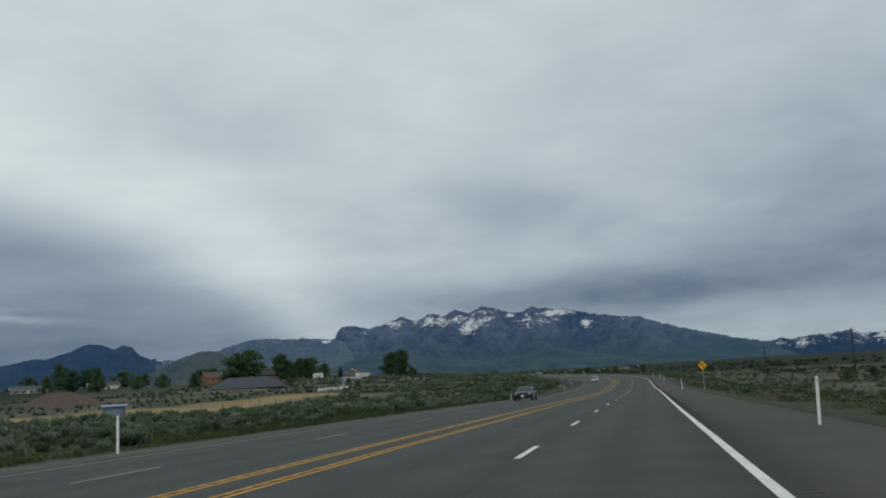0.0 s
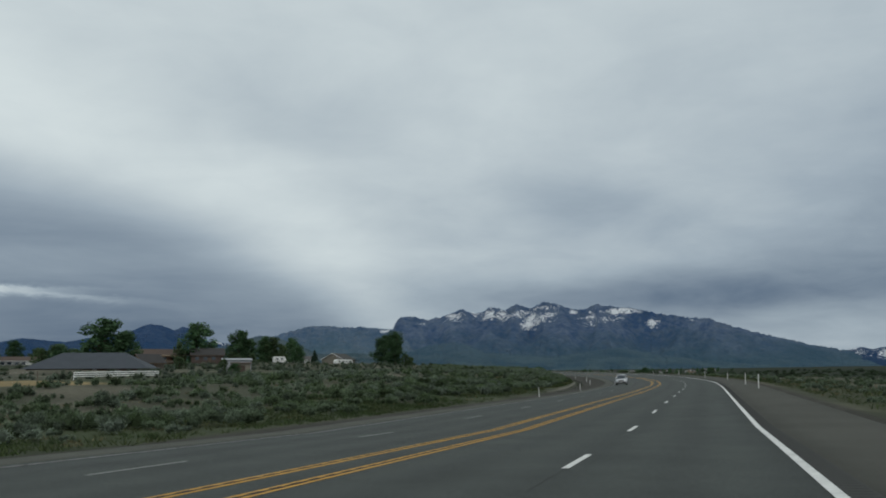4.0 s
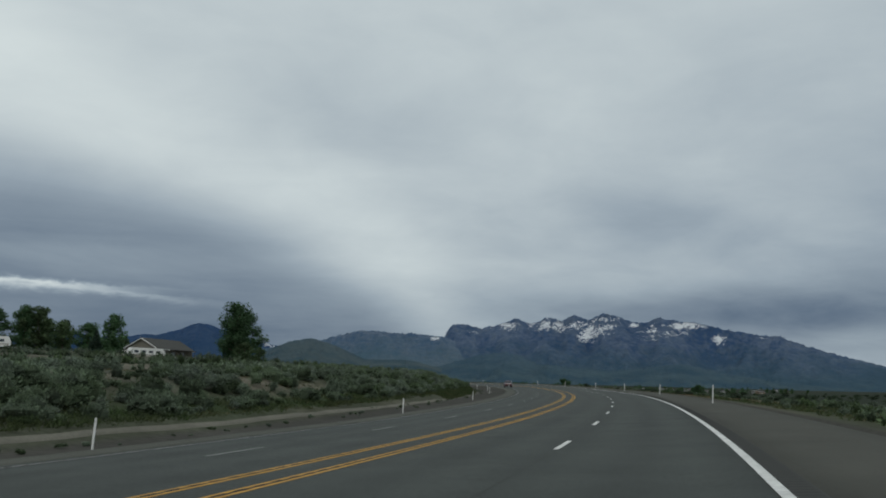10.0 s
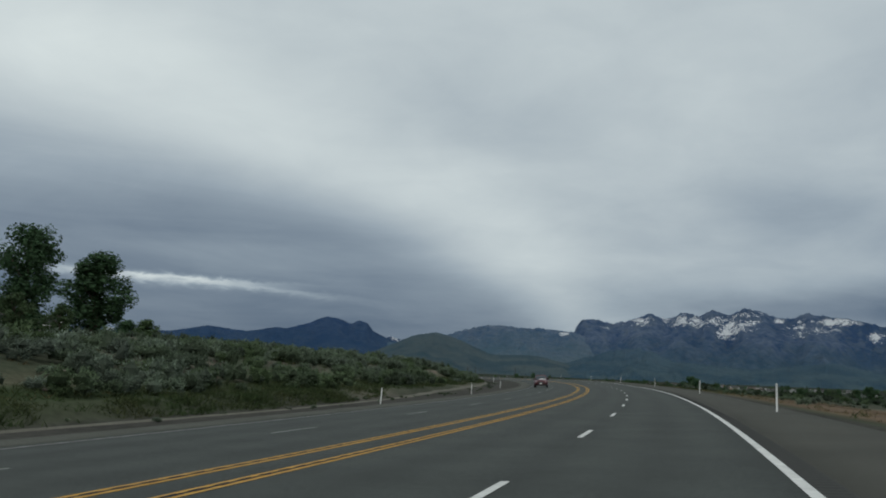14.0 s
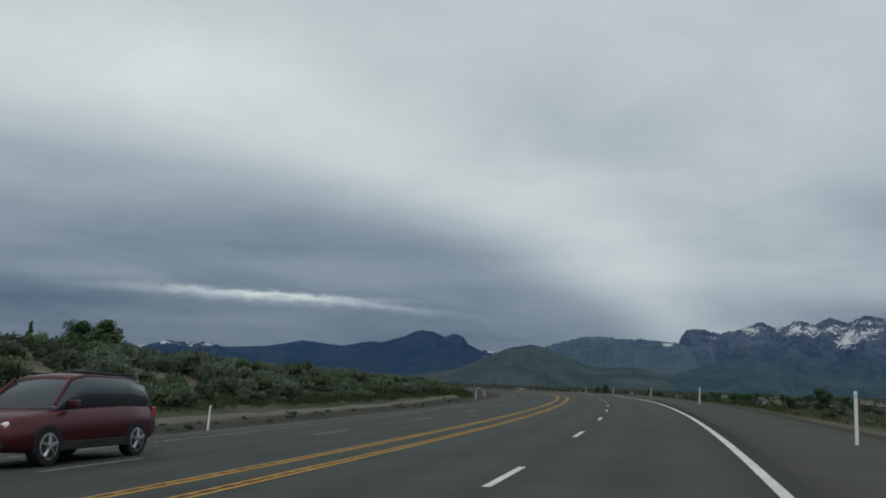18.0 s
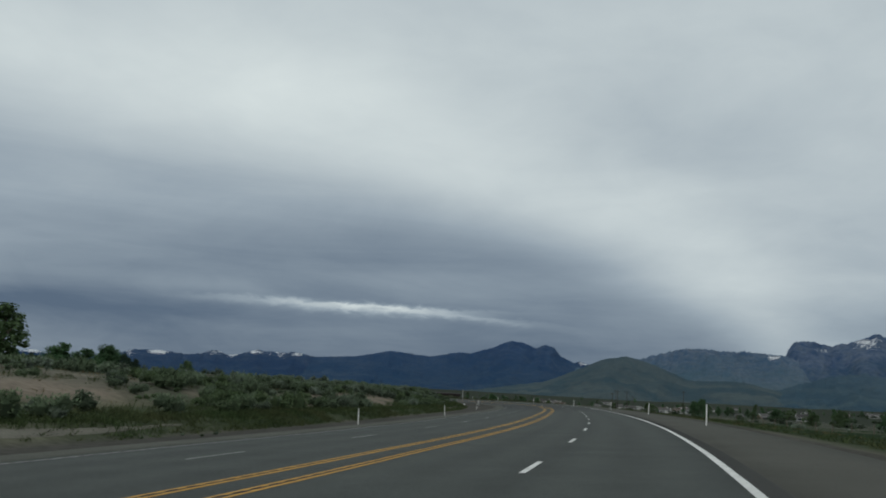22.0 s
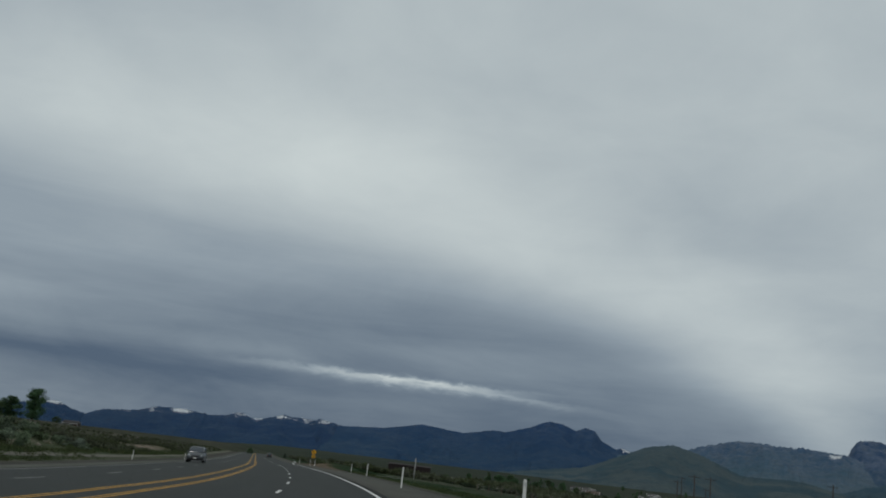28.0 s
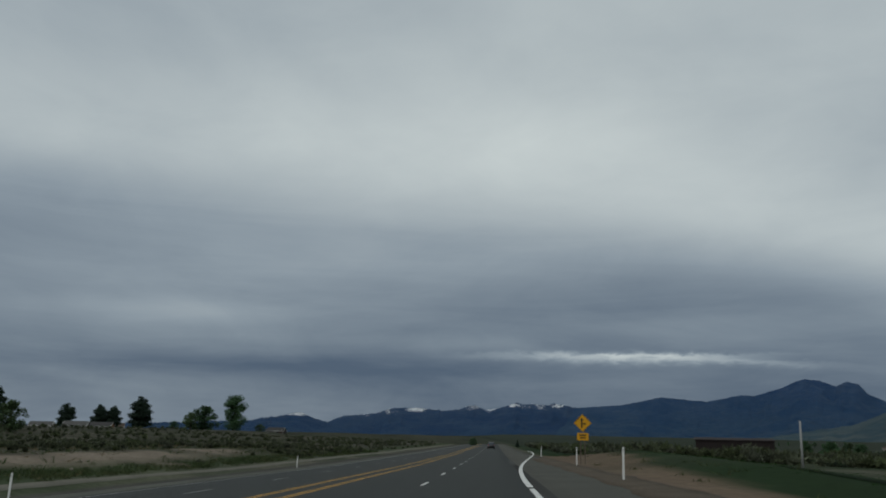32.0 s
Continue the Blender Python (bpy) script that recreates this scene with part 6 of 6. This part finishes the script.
# ---- brush and grass ----
def bush_shape(rng, quads, size):
    """A rounded shrub about 1.4 wide and 0.9 tall: twiggy cores, coloured dark as inner shade and hidden by leaf sprays
    that face out and up.
    """
    n = 5 if quads > 180 else 3 if quads > 70 else 1
    lobes = np.concatenate([rng.normal(size=(n, 2)) * (0.30 if n > 1 else 0.02), rng.uniform(0.22, 0.44, (n, 1))], 1)
    rad = np.repeat(rng.uniform(0.32, 0.48, (n, 1)) * (1.0 if n > 1 else 1.5), 3, 1) * (1, 1, 0.9)
    cores = []
    for c, r in zip(lobes, rad):
        ring = [[(math.cos(a) * w, math.sin(a) * w, h) for a in np.arange(5) * 1.2566 + rng.uniform(0, 1)] for w, h in ((0.85, -0.8), (0.95, 0.15), (0.15, 0.95))]
        ring = np.array(ring) * r * 0.60 * rng.uniform(0.65, 1.2, (3, 5, 1)) + c
        for i in range(2):
            for j in range(5):
                k = (j + 1) % 5
                cores += [(ring[i, j], ring[i, k], ring[i + 1, k]), (ring[i, j], ring[i + 1, k], ring[i + 1, j])]
    which = rng.integers(0, n, quads)
    v = rng.normal(size=(quads, 3)) + (0, 0, 0.30)
    v /= np.linalg.norm(v, axis=1)[:, None]
    base = lobes[which] + v * rad[which] * rng.uniform(0.40, 0.82, (quads, 1))
    grow = v + rng.normal(size=(quads, 3)) * 0.40 + (0, 0, 0.50)
    grow /= np.linalg.norm(grow, axis=1)[:, None]
    side = np.cross(grow, rng.normal(size=(quads, 3)))
    side *= size * rng.uniform(0.35, 0.8, (quads, 1)) / np.linalg.norm(side, axis=1)[:, None]
    tip = base + grow * size * rng.uniform(1.2, 2.9, (quads, 1))
    sprigs = np.stack([base - side, base + side, tip], 1)
    Q = np.concatenate([np.array(cores), sprigs])
    Q[..., 2] = np.maximum(Q[..., 2], 0.0)
    return Q, len(cores)


def scatter(name, places, shapes, mat, label, category, vary=0.0):
    """One mesh of many plants: places are rows of x, y, z, turn, width, height. vary: how far single plants differ in colour."""
    rng = np.random.default_rng(len(places))
    pick = rng.integers(0, len(shapes), len(places))
    mood = np.clip(rng.normal(0.5, 0.28, len(places)) + 1.1 * (fractal(places[:, 0] / 14, places[:, 1] / 14, 3, 33) - 0.5), 0, 1)[:, None]
    grey, olive = np.array((1.22, 1.17, 1.20)), np.array((0.72, 0.80, 0.52))
    tone = 1 + vary * ((olive * (1 - mood) + grey * mood) * rng.uniform(0.62, 1.22, (len(places), 1)) - 1)
    out, tones = [], []
    for k, shape in enumerate(shapes):
        Q, shaded_twigs = shape if isinstance(shape, tuple) else (shape, 0)
        P = places[pick == k]
        c, s = np.cos(P[:, 3])[:, None, None], np.sin(P[:, 3])[:, None, None]
        w, h = P[:, 4][:, None, None], P[:, 5][:, None, None]
        x = (Q[None, ..., 0] * c - Q[None, ..., 1] * s) * w + P[:, 0][:, None, None]
        y = (Q[None, ..., 0] * s + Q[None, ..., 1] * c) * w + P[:, 1][:, None, None]
        z = Q[None, ..., 2] * h + P[:, 2][:, None, None]
        out.append(np.stack([x, y, z], -1).reshape(-1, Q.shape[1], 3))
        # core faces are darkened to paint the shade inside each plant
        each = np.where(np.arange(Q.shape[0]) < shaded_twigs, 0.42, 1.0)
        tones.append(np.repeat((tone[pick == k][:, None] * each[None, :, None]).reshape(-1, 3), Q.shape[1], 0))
    V = np.concatenate(out)
    k = V.shape[1]
    mesh = array_mesh(name, V.reshape(-1, 3), np.arange(len(V) * k).reshape(-1, k))
    if vary:
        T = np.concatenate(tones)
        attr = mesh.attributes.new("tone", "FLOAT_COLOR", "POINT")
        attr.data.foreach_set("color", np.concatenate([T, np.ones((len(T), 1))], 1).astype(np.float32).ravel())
    return tagged(link_mesh(name, mesh, mat), label, category, kind="stuff")


def sown(rng, n, s0, s1, d0, d1, keep):
    s, d = rng.uniform(s0, s1, n), rng.uniform(d0, d1, n)
    P = on_road(s, d)
    ok = rng.uniform(0, 1, n) < keep(s, d, P[:, 0], P[:, 1])
    s, d, P = s[ok], d[ok], P[ok]
    z = land(s, d, P[:, 0], P[:, 1])
    return s, d, np.stack([P[:, 0], P[:, 1], z], -1)


def sage_density(s, d, x, y):
    patch = fractal(x / 9, y / 9, 4, 5)
    k = np.clip(1.4 - np.clip((patch - 0.50) * 7, 0, 1) * 1.3, 0.12, 1) * np.where((s > 560) & (d < 0), 0.72, 0.9)
    k = np.where((s < 207) & (d < -64) & (d > -87), 0.0, k)
    k = np.where((d > 0) & (s > 545), 0.04, k)
    k = np.where((s > 375) & (s < 500) & (d > 9) & (d < 34), 0.03, k)
    k = np.where((s > 890) & (s < 1050) & (d > 8) & (d < 17), 0.05, k)
    clump = fractal(x / 3.2, y / 3.2, 3, 51)
    k = k * np.where(s > 240, np.clip((clump - 0.36) * 6, 0.12, 1), 1.0)
    k = k * (1 - 0.88 * bare_bank(s, d, x, y))
    k = np.where((s > 938) & (s < 1015) & (d > -30) & (d < -20), k * 0.08, k)
    k = np.where((s < 237) & (d > -24) & (d < 0), k * 0.3, k)
    for hx, hy, r in ((-152, 467, 15), (-190, 506, 12), (-204, 411, 15), (-186, 416, 12), (-128, 179, 15), (-126, 274, 16), (-88, 269, 6), (-345, 664, 10), (-142, 450, 8), (-132, 311, 9), (-300, 388, 14), (-271, 410, 14), (-320, 363, 12)):
        k = np.where((x - hx) ** 2 + (y - hy) ** 2 < r * r, 0.0, k)
    return k


def with_size(rng, P, w0, w1, h0, h1):
    n = len(P)
    w = rng.uniform(w0, w1, n) * rng.uniform(0.8, 1.15, n)
    return np.concatenate([P, rng.uniform(0, 6.28, (n, 1)), w[:, None], (w * rng.uniform(h0, h1, n))[:, None]], 1)


def plant_brush():
    rng = np.random.default_rng(11)
    close = [bush_shape(rng, 400, 0.040) for _ in range(8)]
    middle = [bush_shape(rng, 104, 0.078) for _ in range(6)]
    far = [bush_shape(rng, 46, 0.14) for _ in range(5)]
    low = lambda s: np.interp(s, [0, 190, 300, 560, 640, 860, 930], [0.66, 0.72, 0.92, 1.15, 1.05, 0.95, 0.85])

    def bushes(n, s0, s1, d0, d1, w0, w1, keep=sage_density):
        s, d, P = sown(rng, n, s0, s1, d0, d1, keep)
        rows = with_size(rng, P, w0, w1, 0.75, 1.1)
        rows[:, 4:6] *= low(s)[:, None]
        return rows

    near = bushes(6300, -10, 880, -31, -21.4, 0.5, 1.95)
    late = bushes(1700, 880, 1080, -31, -21.4, 0.5, 1.5)
    weeds = bushes(260, 225, 640, -19.3, -17.2, 0.16, 0.42, lambda s, d, x, y: np.clip(fractal(x / 5, y / 5, 3, 25) * 3 - 1, 0.1, 1))
    below = bushes(1900, -10, 700, 10.0, 30, 0.5, 1.15)
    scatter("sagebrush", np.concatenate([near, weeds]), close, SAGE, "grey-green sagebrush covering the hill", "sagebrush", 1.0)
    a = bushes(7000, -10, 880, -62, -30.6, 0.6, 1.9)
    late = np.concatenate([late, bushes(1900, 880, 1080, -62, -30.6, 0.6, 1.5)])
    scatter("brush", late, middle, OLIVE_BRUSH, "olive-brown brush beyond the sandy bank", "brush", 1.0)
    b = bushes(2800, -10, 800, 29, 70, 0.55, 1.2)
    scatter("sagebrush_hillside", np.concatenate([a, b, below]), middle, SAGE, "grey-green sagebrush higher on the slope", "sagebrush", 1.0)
    c = bushes(4700, -10, 880, -165, -60, 0.8, 1.5)
    d = bushes(2600, -10, 1000, 68, 165, 0.8, 1.6, lambda *q: sage_density(*q) * 0.7)
    e = np.concatenate([bushes(1500, 1075, 1340, -62, -21, 0.6, 1.3), bushes(2600, 880, 1330, -165, -60, 0.8, 1.6)])
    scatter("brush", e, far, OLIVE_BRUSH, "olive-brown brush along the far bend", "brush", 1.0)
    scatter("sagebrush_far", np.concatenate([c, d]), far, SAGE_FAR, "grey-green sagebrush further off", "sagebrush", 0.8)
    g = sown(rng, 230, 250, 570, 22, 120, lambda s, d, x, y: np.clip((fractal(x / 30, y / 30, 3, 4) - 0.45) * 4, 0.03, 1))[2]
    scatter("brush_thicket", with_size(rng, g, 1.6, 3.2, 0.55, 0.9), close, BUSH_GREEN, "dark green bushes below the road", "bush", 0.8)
    u, v = rng.uniform(-24, 9, 170), rng.uniform(5, 42, 170)
    x, y = -424.6 + 0.72 * u + 0.69 * v, 951.5 + 0.69 * u - 0.72 * v
    h = np.stack([x, y, land(*road_place(x, y), x, y)], -1)
    scatter("shed_brush", with_size(rng, h, 2.0, 4.2, 0.75, 1.0), middle, OLIVE_BRUSH, "grey-brown brush in front of the low shed", "bush", 1.0)
    h = sown(rng, 900, 985, 1190, 52, 118, lambda s, d, x, y: np.clip((fractal(x / 30, y / 30, 3, 4) - 0.36) * 5, 0.1, 1))[2]
    scatter("brush_thicket", with_size(rng, h, 1.3, 3.0, 0.5, 0.8), middle, BUSH_GREEN, "dark brush along the edge of the field", "bush", 0.8)
    h = np.concatenate([sown(rng, 1500, 950, 1130, 62, 104, lambda s, d, x, y: np.clip(fractal(x / 20, y / 20, 3, 14) * 3 - 0.7, 0.1, 1))[2], sown(rng, 500, 1040, 1330, 16, 58, lambda s, d, x, y: np.clip(fractal(x / 25, y / 25, 3, 15) * 3 - 0.8, 0.1, 1))[2]])
    scatter("brush", with_size(rng, h, 1.4, 3.2, 0.6, 0.9), far, OLIVE_BRUSH, "olive and tan brush beyond the green field", "brush", 1.0)
    v = sown(rng, 1100, 560, 1340, 150, 620, lambda s, d, x, y: np.clip((fractal(x / 60, y / 60, 3, 6) - 0.42) * 5, 0.05, 1))[2]
    scatter("valley_brush", with_size(rng, v, 3, 6, 0.35, 0.6), far, BUSH_GREEN, "hedges and scrub across the valley", "bush", 0.8)


def plant_grass():
    rng = np.random.default_rng(21)
    tufts = []
    for _ in range(5):
        n = 10
        base = rng.normal(size=(n, 3)) * (0.16, 0.16, 0)
        lean = rng.normal(size=(n, 3)) * (0.25, 0.25, 0) + (0, 0, 1)
        side = np.cross(lean, rng.normal(size=(n, 3)))
        side /= np.linalg.norm(side, axis=1)[:, None]
        hgt = rng.uniform(0.4, 1.1, (n, 1))
        tufts.append(np.stack([base - side * 0.022, base + side * 0.022, base + lean * hgt], 1))

    def thick(s, d, x, y):
        return np.clip(fractal(x / 6, y / 6, 3, 5) * 2.2 - 0.55, 0.05, 1)

    a = sown(rng, 15000, -5, 240, -32, -17.4, lambda s, d, x, y: thick(s, d, x, y) * (d < -np.interp(s, [0, 112, 237], [17.8, 18.4, 19.4])))[2]
    b = sown(rng, 20000, 235, 1080, -23.6, -20.0, lambda s, d, x, y: thick(s, d, x, y) * (1 - bare_bank(s, d, x, y)))[2]
    b = np.concatenate([b, sown(rng, 2600, 385, 455, -20.2, -18.9, thick)[2]])
    c = sown(rng, 10000, 235, 1080, -34, -22.5, lambda s, d, x, y: (0.5 * thick(s, d, x, y) + 0.1) * (1 - 0.9 * bare_bank(s, d, x, y)))[2]
    d = sown(rng, 9000, 0, 1080, 9.2, 17, lambda s, d, x, y: thick(s, d, x, y) * np.where(((s > 915) & (s < 1090)) | ((s > 370) & (s < 500)), 0.06, 1))[2]
    c = np.concatenate([c, sown(rng, 7000, 625, 870, -21.4, -18.6, lambda s, d, x, y: thick(s, d, x, y) * np.clip((s - 620) / 25, 0, 1) * np.clip((880 - s) / 40, 0, 1))[2]])
    e = sown(rng, 9000, 570, 1000, 14, 60, thick)[2]
    scatter("grass", with_size(rng, np.concatenate([a, b, c]), 0.8, 1.5, 0.16, 0.34), tufts, GRASS, "green spring grass along the verge", "grass")
    f = sown(rng, 12000, -5, 1080, -46, -20.4, lambda s, d, x, y: np.clip((fractal(x / 7, y / 7, 3, 41) - 0.48) * 5, 0.08, 1) * (1 - 0.8 * bare_bank(s, d, x, y)))[2]
    h = sown(rng, 3500, 0, 700, 9.4, 24, lambda s, d, x, y: np.clip((fractal(x / 7, y / 7, 3, 42) - 0.45) * 4, 0.1, 1))[2]
    scatter("dry_grass", with_size(rng, np.concatenate([f, h]), 0.6, 1.2, 0.14, 0.28), tufts, DRY_GRASS, "tan dry bunch grass between the sagebrush", "grass")
    scatter("field_grass", with_size(rng, e, 0.8, 1.5, 0.05, 0.09), tufts, FIELD_GRASS, "lush dark green field grass", "grass")
    scatter("grass", with_size(rng, d, 0.8, 1.5, 0.14, 0.30), tufts, GRASS, "green and dry grass below the shoulder", "grass")


plant_brush()
plant_grass()
